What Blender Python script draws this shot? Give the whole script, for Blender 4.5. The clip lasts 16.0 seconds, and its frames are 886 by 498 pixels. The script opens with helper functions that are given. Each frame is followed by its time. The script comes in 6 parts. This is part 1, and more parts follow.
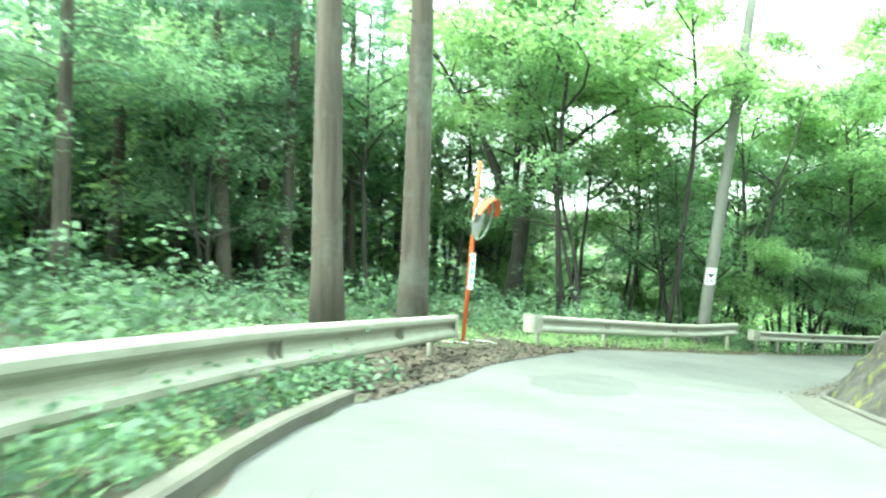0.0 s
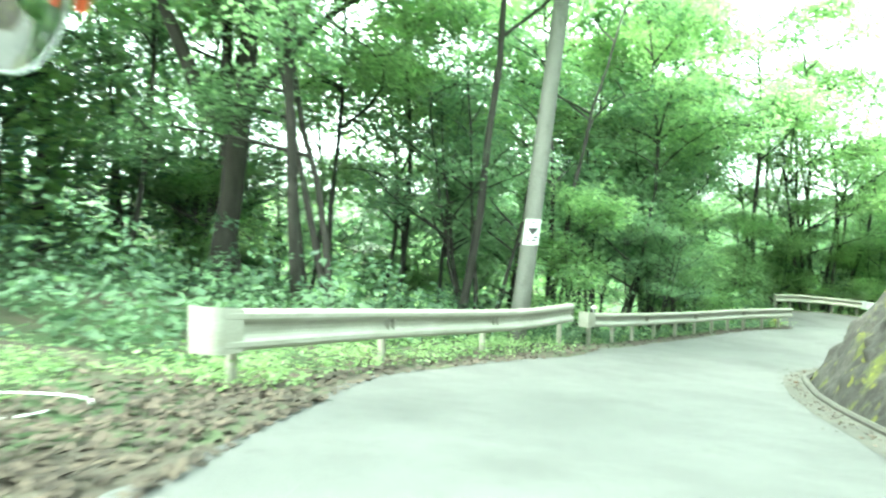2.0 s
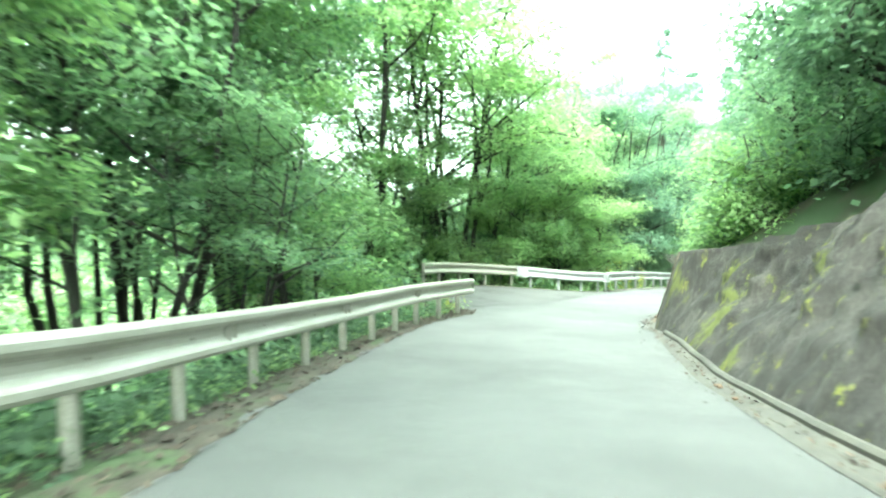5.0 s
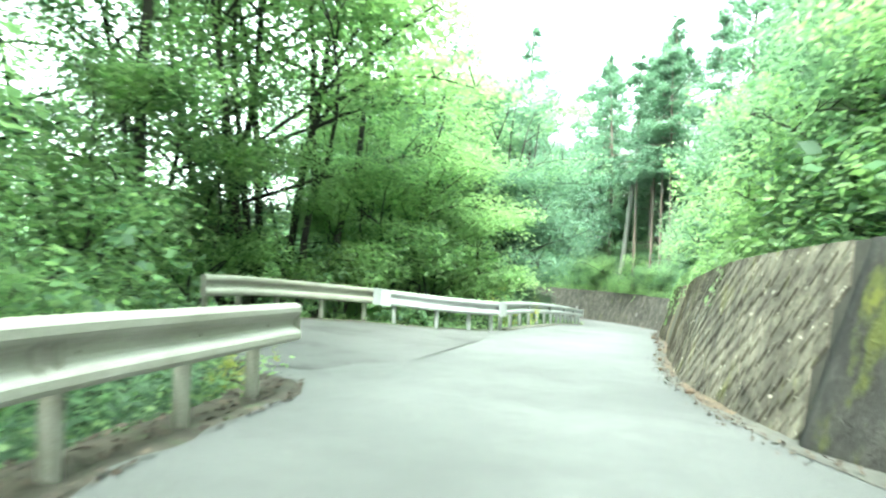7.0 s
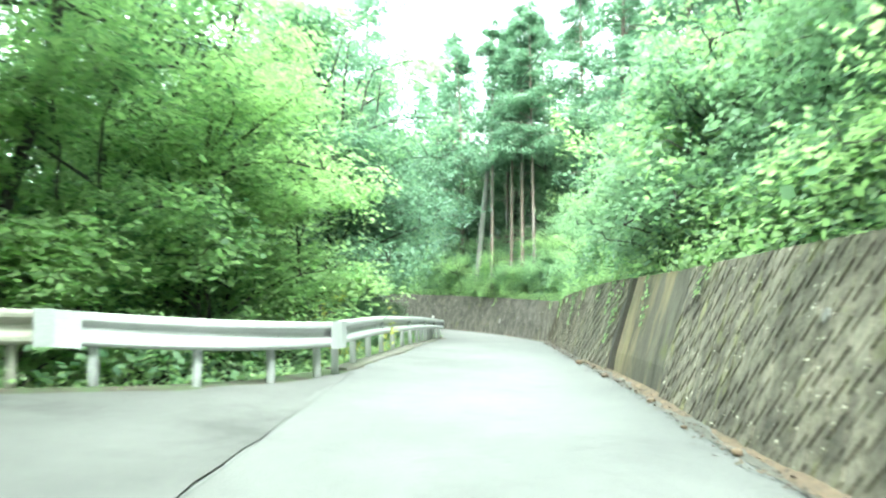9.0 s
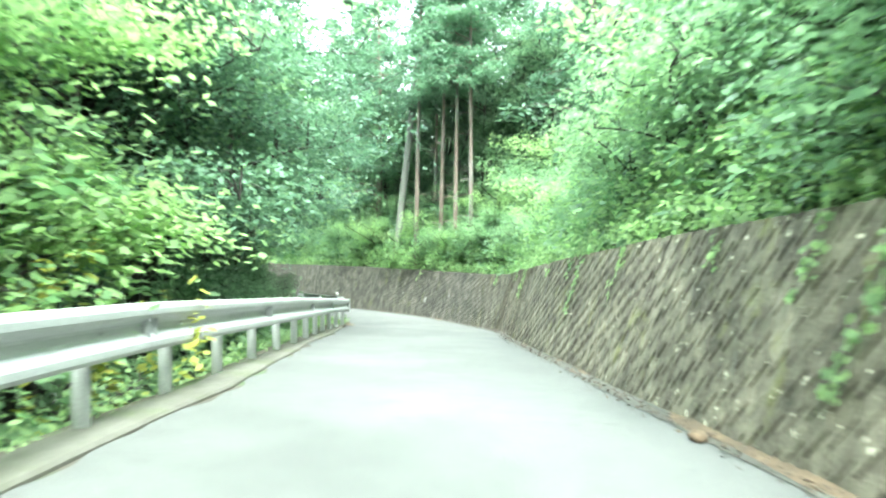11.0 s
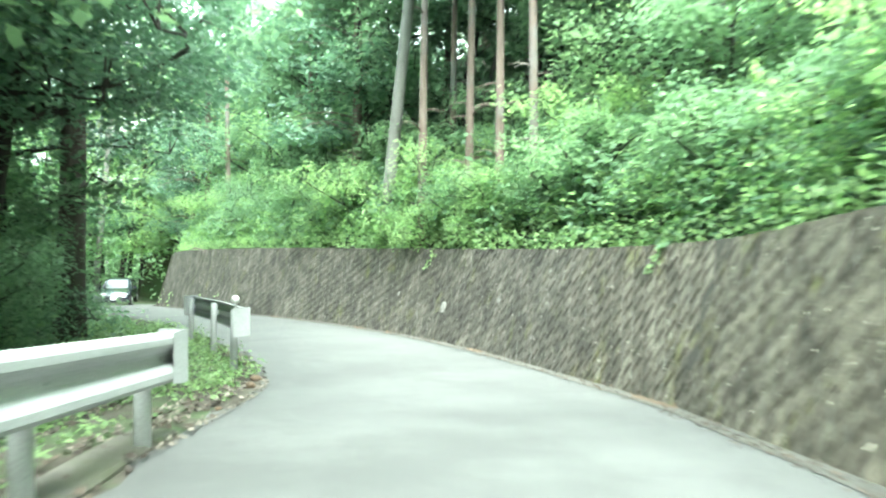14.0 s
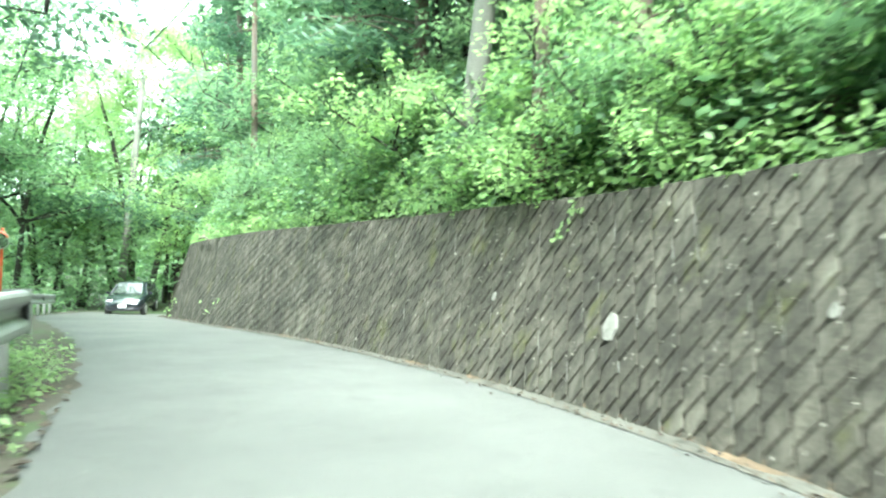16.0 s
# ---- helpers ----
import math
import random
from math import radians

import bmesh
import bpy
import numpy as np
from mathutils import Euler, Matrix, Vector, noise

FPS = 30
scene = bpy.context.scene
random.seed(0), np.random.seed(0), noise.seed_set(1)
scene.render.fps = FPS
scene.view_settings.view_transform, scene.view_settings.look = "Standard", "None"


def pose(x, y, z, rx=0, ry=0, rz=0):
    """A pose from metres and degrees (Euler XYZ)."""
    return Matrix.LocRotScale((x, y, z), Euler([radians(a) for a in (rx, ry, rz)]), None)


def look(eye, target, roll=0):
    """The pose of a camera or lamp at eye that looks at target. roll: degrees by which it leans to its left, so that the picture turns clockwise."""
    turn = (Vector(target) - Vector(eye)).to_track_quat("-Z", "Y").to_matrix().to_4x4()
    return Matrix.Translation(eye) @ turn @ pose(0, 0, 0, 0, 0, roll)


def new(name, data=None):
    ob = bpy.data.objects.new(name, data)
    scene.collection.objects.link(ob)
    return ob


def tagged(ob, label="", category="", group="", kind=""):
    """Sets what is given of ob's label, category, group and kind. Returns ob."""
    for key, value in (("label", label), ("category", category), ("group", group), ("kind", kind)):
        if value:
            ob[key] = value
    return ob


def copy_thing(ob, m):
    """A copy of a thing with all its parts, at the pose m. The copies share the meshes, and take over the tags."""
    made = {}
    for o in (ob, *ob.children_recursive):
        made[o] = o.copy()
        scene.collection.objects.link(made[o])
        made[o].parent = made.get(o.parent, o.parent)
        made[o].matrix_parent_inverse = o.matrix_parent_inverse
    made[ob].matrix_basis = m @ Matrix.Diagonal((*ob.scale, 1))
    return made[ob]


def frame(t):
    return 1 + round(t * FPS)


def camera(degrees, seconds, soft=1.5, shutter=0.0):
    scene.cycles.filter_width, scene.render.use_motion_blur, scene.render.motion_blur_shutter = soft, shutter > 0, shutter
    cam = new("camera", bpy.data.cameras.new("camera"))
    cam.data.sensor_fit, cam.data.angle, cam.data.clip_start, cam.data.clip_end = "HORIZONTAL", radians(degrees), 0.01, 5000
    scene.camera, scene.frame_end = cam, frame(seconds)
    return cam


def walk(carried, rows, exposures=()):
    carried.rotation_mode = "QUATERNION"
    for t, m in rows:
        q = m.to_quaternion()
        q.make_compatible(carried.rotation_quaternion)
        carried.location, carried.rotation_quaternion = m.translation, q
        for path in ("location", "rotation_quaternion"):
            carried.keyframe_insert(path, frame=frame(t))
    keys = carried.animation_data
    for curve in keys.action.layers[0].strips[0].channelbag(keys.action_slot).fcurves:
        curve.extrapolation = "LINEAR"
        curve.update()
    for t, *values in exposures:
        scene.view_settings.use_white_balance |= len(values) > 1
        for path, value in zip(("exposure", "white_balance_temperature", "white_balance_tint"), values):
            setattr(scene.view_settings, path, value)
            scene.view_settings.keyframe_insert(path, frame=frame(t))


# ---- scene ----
cam = camera(63.4, 16.0, soft=2.2, shutter=0.5)
PATH = [
    (0, (-0.879, -2.776, 1.323), (-0.859, -0.777, 1.266), 1.4),
    (0.5, (-0.695, -0.067, 1.094), (-0.533, 1.924, 1.013), 2.1),
    (1, (-0.266, 2.862, 0.733), (0.105, 4.825, 0.654), 2.7),
    (1.5, (0.391, 5.478, 0.435), (0.94, 7.4, 0.358), 2.2),
    (2, (1.218, 8.106, 0.126), (1.927, 9.974, 0.038), 1.5),
    (2.5, (2.213, 10.577, -0.185), (3.095, 12.368, -0.289), 1.3),
    (3, (3.491, 12.667, -0.531), (4.539, 14.368, -0.634), 0.6),
    (3.5, (4.944, 14.59, -0.845), (6.169, 16.167, -0.958), 0.2),
    (4, (6.557, 16.427, -1.105), (7.933, 17.876, -1.196), 0.3),
    (4.5, (8.3, 18.25, -1.378), (9.801, 19.569, -1.467), -0.3),
    (7, (18.629, 25.769, -2.599), (20.463, 26.566, -2.59), 1.8),
    (7.5, (20.709, 26.602, -2.69), (22.582, 27.302, -2.659), 0.9),
    (8, (22.782, 27.351, -2.814), (24.692, 27.943, -2.77), 0.3),
    (8.5, (24.875, 28.007, -2.917), (26.817, 28.484, -2.862), 0.9),
    (9, (26.99, 28.518, -3.057), (28.956, 28.886, -3.017), -0.4),
    (9.5, (29.141, 28.913, -3.182), (31.12, 29.201, -3.164), -0.7),
    (10, (31.394, 29.248, -3.346), (33.381, 29.477, -3.35), 0.0),
    (12.5, (43.616, 30.958, -4.087), (45.615, 31.007, -4.121), 1.1),
    (13, (46.44, 31.252, -4.314), (48.439, 31.286, -4.346), 1.4),
    (13.5, (49.222, 31.534, -4.548), (51.221, 31.601, -4.589), -0.0),
    (14, (51.934, 31.985, -4.77), (53.93, 32.102, -4.808), 0.3),
    (14.5, (54.484, 32.36, -4.982), (56.475, 32.545, -5.024), -0.2),
    (15, (56.879, 32.769, -5.203), (58.866, 32.995, -5.245), -0.1),
    (15.5, (59.049, 33.05, -5.449), (61.032, 33.309, -5.464), 0.3),
    (16, (61.096, 33.359, -5.686), (63.07, 33.68, -5.681), 0.8),
]
walk(cam, [(t, look(eye, target, roll)) for t, eye, target, roll in PATH], exposures=[(0, 2.97, 6150, -18), (1.5, 3.2, 6150, -18), (2.5, 3.33, 6150, -16), (4.5, 3.42, 6080, -11), (7.5, 3.25, 6020, -8), (10, 3.32, 5980, -7), (12.3, 3.46, 5980, -6), (13.5, 3.4, 5980, -6), (15, 3.44, 6000, -7), (15.5, 3.42, 6010, -7), (16, 3.34, 6020, -8)])

# ---- light ----
world = bpy.data.worlds.new("sky")
scene.world = world
world.use_nodes = True
wn = world.node_tree.nodes
sky = wn.new("ShaderNodeTexSky")
sky.sky_type, sky.sun_disc = "NISHITA", False
SUN_UP, SUN_TURN = radians(56), radians(252)
sky.sun_elevation, sky.sun_rotation = SUN_UP, SUN_TURN
sky.air_density, sky.dust_density, sky.ozone_density = 1.0, 6.0, 1.0
hazy = wn.new("ShaderNodeMixRGB")
hazy.inputs[0].default_value = 0.72
hazy.inputs[2].default_value = (9.0, 9.6, 9.4, 1)
world.node_tree.links.new(sky.outputs[0], hazy.inputs[1])
world.node_tree.links.new(hazy.outputs[0], wn["Background"].inputs[0])
wn["Background"].inputs[1].default_value = 0.14

sun_data = bpy.data.lights.new("sun", "SUN")
sun_data.energy, sun_data.angle, sun_data.color = 2.0, radians(25), (1.0, 0.98, 0.93)
sun = new("sun", sun_data)
sun.matrix_world = look((0, 0, 60), (60 * math.cos(SUN_UP) * -math.sin(SUN_TURN), 60 * math.cos(SUN_UP) * -math.cos(SUN_TURN), 60 - 60 * math.sin(SUN_UP)))


# ---- materials ----
def material(name):
    m = bpy.data.materials.new(name)
    m.use_nodes = True
    nt = m.node_tree
    return m, nt, nt.nodes["Principled BSDF"], nt.nodes, nt.links


def ramp(nodes, stops):
    r = nodes.new("ShaderNodeValToRGB")
    while len(r.color_ramp.elements) < len(stops):
        r.color_ramp.elements.new(0.5)
    for e, (at, c) in zip(r.color_ramp.elements, stops):
        e.position, e.color = at, (*c, 1)
    return r


def noise_node(nt, scale, detail=4, rough=0.6, stretch=None, kind="ShaderNodeTexNoise"):
    n = nt.nodes.new(kind)
    n.inputs["Scale"].default_value = scale
    if "Detail" in n.inputs:
        n.inputs["Detail"].default_value = detail
    if "Roughness" in n.inputs and kind == "ShaderNodeTexNoise":
        n.inputs["Roughness"].default_value = rough
    g = nt.nodes.new("ShaderNodeNewGeometry")
    if stretch:
        mp = nt.nodes.new("ShaderNodeMapping")
        mp.inputs["Scale"].default_value = stretch
        nt.links.new(g.outputs["Position"], mp.inputs[0])
        nt.links.new(mp.outputs[0], n.inputs["Vector"])
    else:
        nt.links.new(g.outputs["Position"], n.inputs["Vector"])
    return n


def mixed(nt, fac, a, b, mode="MIX"):
    m = nt.nodes.new("ShaderNodeMixRGB")
    m.blend_type = mode
    for sock, v in zip(m.inputs, (fac, a, b)):
        if isinstance(v, (int, float)):
            sock.default_value = v
        elif isinstance(v, tuple):
            sock.default_value = (*v, 1)
        else:
            nt.links.new(v, sock)
    return m.outputs[0]


def bump(nt, height, strength, distance, bsdf):
    b = nt.nodes.new("ShaderNodeBump")
    b.inputs["Strength"].default_value, b.inputs["Distance"].default_value = strength, distance
    nt.links.new(height, b.inputs["Height"])
    nt.links.new(b.outputs[0], bsdf.inputs["Normal"])


def surface(name, stops, scale, rough=0.85, fine=40.0, bump_d=0.01, bump_s=0.5, stain=None, stain_scale=0.6, stain_edge=(0.5, 0.65), stretch=None, metal=0.0, island=0.0):
    """A rough surface: colours over broad noise, fine grain, stains of a second colour and relief."""
    m, nt, b, nodes, links = material(name)
    big = noise_node(nt, scale, 6, 0.65, stretch)
    r = ramp(nodes, stops)
    links.new(big.outputs[0], r.inputs[0])
    grain = noise_node(nt, fine, 3, 0.7)
    gr = ramp(nodes, [(0.3, (0.7, 0.7, 0.7)), (0.7, (1.2, 1.2, 1.2))])
    links.new(grain.outputs[0], gr.inputs[0])
    col = mixed(nt, 0.8, r.outputs[0], gr.outputs[0], "MULTIPLY")
    if stain:
        sn = noise_node(nt, stain_scale, 7, 0.7)
        se = ramp(nodes, [(stain_edge[0], (0, 0, 0)), (stain_edge[1], (1, 1, 1))])
        links.new(sn.outputs[0], se.inputs[0])
        col = mixed(nt, se.outputs[0], col, stain)
    if island:
        oi = nodes.new("ShaderNodeObjectInfo")
        g = nodes.new("ShaderNodeNewGeometry")
        add = nodes.new("ShaderNodeMath")
        add.operation = "ADD"
        links.new(oi.outputs["Random"], add.inputs[0])
        links.new(g.outputs["Random Per Island"], add.inputs[1])
        fr = nodes.new("ShaderNodeMath")
        fr.operation = "FRACT"
        links.new(add.outputs[0], fr.inputs[0])
        ir = ramp(nodes, [(0.0, (1 - island,) * 3), (1.0, (1 + island,) * 3)])
        links.new(fr.outputs[0], ir.inputs[0])
        col = mixed(nt, 1.0, col, ir.outputs[0], "MULTIPLY")
    links.new(col, b.inputs["Base Color"])
    b.inputs["Roughness"].default_value, b.inputs["Metallic"].default_value = rough, metal
    if bump_d:
        bump(nt, mixed(nt, 0.5, big.outputs[0], grain.outputs[0]), bump_s, bump_d, b)
    return m


def leaf_material(name, dark, light, thin=0.45, gloss=0.5):
    m, nt, b, nodes, links = material(name)
    g, oi = nodes.new("ShaderNodeNewGeometry"), nodes.new("ShaderNodeObjectInfo")
    clump = noise_node(nt, 0.55, 3, 0.6)
    s1 = nodes.new("ShaderNodeMath")
    s1.operation = "MULTIPLY_ADD"
    links.new(g.outputs["Random Per Island"], s1.inputs[0])
    s1.inputs[1].default_value = 0.5
    links.new(clump.outputs[0], s1.inputs[2])
    s2 = nodes.new("ShaderNodeMath")
    s2.operation = "MULTIPLY_ADD"
    links.new(oi.outputs["Random"], s2.inputs[0])
    s2.inputs[1].default_value = 0.25
    links.new(s1.outputs[0], s2.inputs[2])
    r = ramp(nodes, [(0.45, dark), (1.05, light)])
    links.new(s2.outputs[0], r.inputs[0])
    links.new(r.outputs[0], b.inputs["Base Color"])
    b.inputs["Roughness"].default_value = gloss
    tr = nodes.new("ShaderNodeBsdfTranslucent")
    links.new(mixed(nt, 1.0, r.outputs[0], (1.4, 1.4, 1.2), "MULTIPLY"), tr.inputs[0])
    mix = nodes.new("ShaderNodeMixShader")
    mix.inputs[0].default_value = thin
    links.new(b.outputs[0], mix.inputs[1])
    links.new(tr.outputs[0], mix.inputs[2])
    links.new(mix.outputs[0], nodes["Material Output"].inputs[0])
    return m


def asphalt():
    """Worn pale asphalt: broad tone, polished wheel marks along the lane, dark oil spots and grit."""
    m, nt, b, nodes, links = material("asphalt")
    big = noise_node(nt, 0.5, 6, 0.65)
    r = ramp(nodes, [(0.3, (0.07, 0.071, 0.069)), (0.7, (0.106, 0.107, 0.103))])
    links.new(big.outputs[0], r.inputs[0])
    grit = noise_node(nt, 110, 3, 0.8)
    gr = ramp(nodes, [(0.25, (0.62, 0.62, 0.62)), (0.75, (1.3, 1.3, 1.3))])
    links.new(grit.outputs[0], gr.inputs[0])
    col = mixed(nt, 0.9, r.outputs[0], gr.outputs[0], "MULTIPLY")
    for scale, edge, colour, share, detail in ((0.35, (0.5, 0.64), (0.056, 0.056, 0.055), 0.7, 7), (2.3, (0.56, 0.7), (0.058, 0.058, 0.056), 0.55, 6), (7.5, (0.66, 0.71), (0.04, 0.04, 0.039), 0.55, 4), (14.0, (0.69, 0.72), (0.17, 0.17, 0.16), 0.5, 3)):
        n = noise_node(nt, scale, detail, 0.7)
        e = ramp(nodes, [(edge[0], (0, 0, 0)), (edge[1], (share,) * 3)])
        links.new(n.outputs[0], e.inputs[0])
        col = mixed(nt, e.outputs[0], col, colour)
    links.new(col, b.inputs["Base Color"])
    b.inputs["Roughness"].default_value = 0.78
    bump(nt, mixed(nt, 0.7, big.outputs[0], grit.outputs[0]), 0.7, 0.008, b)
    return m


M_ASPHALT = asphalt()
M_CONCRETE = surface("weathered_concrete", [(0.3, (0.065, 0.061, 0.05)), (0.7, (0.128, 0.122, 0.104))], 1.4, 0.9, 60, 0.008, 0.6, (0.07, 0.075, 0.045), 1.3, (0.5, 0.66))


def wall_concrete():
    """Weathered grey block concrete: dark blotches, pale vertical runs, lime specks and yellow-green moss."""
    m, nt, b, nodes, links = material("wall_block_concrete")
    big = noise_node(nt, 2.4, 7, 0.75)
    r = ramp(nodes, [(0.34, (0.024, 0.022, 0.019)), (0.48, (0.066, 0.062, 0.052)), (0.66, (0.13, 0.122, 0.104))])
    links.new(big.outputs[0], r.inputs[0])
    grain = noise_node(nt, 38, 4, 0.75)
    gr = ramp(nodes, [(0.3, (0.62, 0.62, 0.62)), (0.7, (1.3, 1.3, 1.3))])
    links.new(grain.outputs[0], gr.inputs[0])
    col = mixed(nt, 0.9, r.outputs[0], gr.outputs[0], "MULTIPLY")

    def overlay(col, scale, edge, colour, stretch=None, share=1.0, detail=6):
        n = noise_node(nt, scale, detail, 0.7, stretch)
        e = ramp(nodes, [(edge[0], (0, 0, 0)), (edge[1], (share,) * 3)])
        links.new(n.outputs[0], e.inputs[0])
        return mixed(nt, e.outputs[0], col, colour)

    col = overlay(col, 0.45, (0.5, 0.66), (0.036, 0.034, 0.028), None, 0.6)
    col = overlay(col, 4.5, (0.52, 0.66), (0.03, 0.028, 0.022), None, 0.75)
    col = overlay(col, 3.2, (0.53, 0.68), (0.17, 0.163, 0.142), (1, 1, 0.25), 0.75)
    col = overlay(col, 2.2, (0.57, 0.7), (0.1, 0.108, 0.03), (1, 1, 0.5), 0.7)
    col = overlay(col, 11.0, (0.675, 0.72), (0.4, 0.39, 0.36), None, 0.9, 2)
    oi, g = nodes.new("ShaderNodeObjectInfo"), nodes.new("ShaderNodeNewGeometry")
    add, fr = nodes.new("ShaderNodeMath"), nodes.new("ShaderNodeMath")
    add.operation, fr.operation = "ADD", "FRACT"
    links.new(oi.outputs["Random"], add.inputs[0])
    links.new(g.outputs["Random Per Island"], add.inputs[1])
    links.new(add.outputs[0], fr.inputs[0])
    ir = ramp(nodes, [(0.0, (0.84,) * 3), (1.0, (1.18,) * 3)])
    links.new(fr.outputs[0], ir.inputs[0])
    col = mixed(nt, 1.0, col, ir.outputs[0], "MULTIPLY")
    # the upper length is paler, the lower one darker; the limit is ragged
    place, edge_noise, spread = nodes.new("ShaderNodeSeparateXYZ"), noise_node(nt, 0.5, 5, 0.65), nodes.new("ShaderNodeMath")
    links.new(g.outputs["Position"], place.inputs[0])
    spread.operation = "MULTIPLY_ADD"
    links.new(edge_noise.outputs[0], spread.inputs[0])
    spread.inputs[1].default_value = 7.0
    links.new(place.outputs["X"], spread.inputs[2])
    reach = nodes.new("ShaderNodeMapRange")
    reach.inputs["From Min"].default_value, reach.inputs["From Max"].default_value = 61.0, 68.0
    links.new(spread.outputs[0], reach.inputs["Value"])
    tone = ramp(nodes, [(0.0, (1.72, 1.62, 1.46)), (1.0, (0.74, 0.725, 0.69))])
    links.new(reach.outputs[0], tone.inputs[0])
    col = mixed(nt, 1.0, col, tone.outputs[0], "MULTIPLY")
    links.new(col, b.inputs["Base Color"])
    b.inputs["Roughness"].default_value = 0.95
    bump(nt, mixed(nt, 0.55, big.outputs[0], grain.outputs[0]), 0.9, 0.025, b)
    return m


def rock_mortar():
    """Grey sprayed mortar: mottled at two scales, dark seepage down the slope, clumps of yellow-green moss."""
    m, nt, b, nodes, links = material("mossy_sprayed_mortar")
    big = noise_node(nt, 1.5, 7, 0.7, (1, 1, 0.5))
    r = ramp(nodes, [(0.32, (0.014, 0.013, 0.011)), (0.48, (0.033, 0.031, 0.027)), (0.68, (0.066, 0.062, 0.054))])
    links.new(big.outputs[0], r.inputs[0])
    grain = noise_node(nt, 24, 5, 0.75)
    gr = ramp(nodes, [(0.3, (0.55, 0.55, 0.55)), (0.7, (1.35, 1.35, 1.35))])
    links.new(grain.outputs[0], gr.inputs[0])
    col = mixed(nt, 0.9, r.outputs[0], gr.outputs[0], "MULTIPLY")
    for scale, edge, colour, stretch, share in ((2.6, (0.5, 0.64), (0.014, 0.013, 0.011), (1, 1, 0.18), 0.8), (6.0, (0.56, 0.68), (0.12, 0.114, 0.1), (1, 1, 0.3), 0.35), (1.3, (0.57, 0.63), (0.085, 0.098, 0.018), (1, 1, 0.4), 0.85), (3.6, (0.6, 0.66), (0.15, 0.16, 0.022), (1, 1, 0.35), 0.8)):
        n = noise_node(nt, scale, 6, 0.68, stretch)
        e = ramp(nodes, [(edge[0], (0, 0, 0)), (edge[1], (share,) * 3)])
        links.new(n.outputs[0], e.inputs[0])
        col = mixed(nt, e.outputs[0], col, colour)
    links.new(col, b.inputs["Base Color"])
    b.inputs["Roughness"].default_value = 0.95
    bump(nt, mixed(nt, 0.45, big.outputs[0], grain.outputs[0]), 1.0, 0.07, b)
    return m


M_WALL = wall_concrete()
M_GUTTER = surface("gutter_concrete", [(0.3, (0.048, 0.046, 0.039)), (0.7, (0.085, 0.082, 0.072))], 0.9, 0.9, 60, 0.006, 0.5, (0.085, 0.08, 0.065), 1.3, (0.52, 0.66))
def panel_concrete():
    """Smooth concrete stained brown by seeping soil, in broad upright streaks, with moss and lime spots."""
    m, nt, b, nodes, links = material("streaked_panel_concrete")
    big = noise_node(nt, 1.6, 6, 0.65, (1, 1, 0.14))
    r = ramp(nodes, [(0.3, (0.045, 0.04, 0.03)), (0.5, (0.085, 0.075, 0.056)), (0.72, (0.14, 0.125, 0.095))])
    links.new(big.outputs[0], r.inputs[0])
    grain = noise_node(nt, 36, 4, 0.7)
    gr = ramp(nodes, [(0.3, (0.68, 0.68, 0.68)), (0.7, (1.22, 1.22, 1.22))])
    links.new(grain.outputs[0], gr.inputs[0])
    col = mixed(nt, 0.85, r.outputs[0], gr.outputs[0], "MULTIPLY")
    for scale, edge, colour, stretch, share in ((1.1, (0.48, 0.6), (0.215, 0.165, 0.095), (1, 1, 0.06), 0.8), (2.4, (0.54, 0.64), (0.03, 0.027, 0.02), (1, 1, 0.07), 0.75), (3.2, (0.58, 0.66), (0.1, 0.105, 0.03), (1, 1, 0.4), 0.6), (13.0, (0.69, 0.73), (0.3, 0.29, 0.26), (1, 1, 1), 0.8)):
        n = noise_node(nt, scale, 5, 0.65, stretch)
        e = ramp(nodes, [(edge[0], (0, 0, 0)), (edge[1], (share,) * 3)])
        links.new(n.outputs[0], e.inputs[0])
        col = mixed(nt, e.outputs[0], col, colour)
    links.new(col, b.inputs["Base Color"])
    b.inputs["Roughness"].default_value = 0.92
    bump(nt, mixed(nt, 0.5, big.outputs[0], grain.outputs[0]), 0.7, 0.02, b)
    return m


M_PANEL = panel_concrete()
M_JOINT = surface("dark_wall_joint", [(0.3, (0.03, 0.028, 0.022)), (0.7, (0.066, 0.061, 0.05))], 3, 0.95)
M_ROCK = rock_mortar()
M_EARTH = surface("forest_soil", [(0.3, (0.035, 0.03, 0.02)), (0.7, (0.07, 0.06, 0.042))], 1.2, 0.95, 25, 0.03, 0.8, (0.03, 0.055, 0.018), 0.5, (0.4, 0.55))
M_VERGE = surface("weedy_verge_soil", [(0.3, (0.034, 0.029, 0.021)), (0.7, (0.08, 0.069, 0.052))], 2.5, 0.95, 30, 0.02, 0.8, (0.05, 0.075, 0.03), 0.9, (0.5, 0.6))
M_SAND = surface("sandy_debris", [(0.3, (0.05, 0.038, 0.026)), (0.7, (0.145, 0.1, 0.064))], 5, 0.95, 50, 0.02)
M_RAIL = surface("cream_painted_steel", [(0.3, (0.25, 0.246, 0.198)), (0.7, (0.34, 0.336, 0.29))], 1.5, 0.5, 70, 0.001, 0.2, (0.2, 0.195, 0.14), 2.5, (0.6, 0.75), stretch=(1, 1, 3))
M_RAIL_NEW = surface("white_painted_steel", [(0.3, (0.3, 0.315, 0.31)), (0.7, (0.38, 0.394, 0.39))], 1.5, 0.45, 70, 0.001, 0.2, (0.3, 0.3, 0.27), 2.5, (0.64, 0.78))
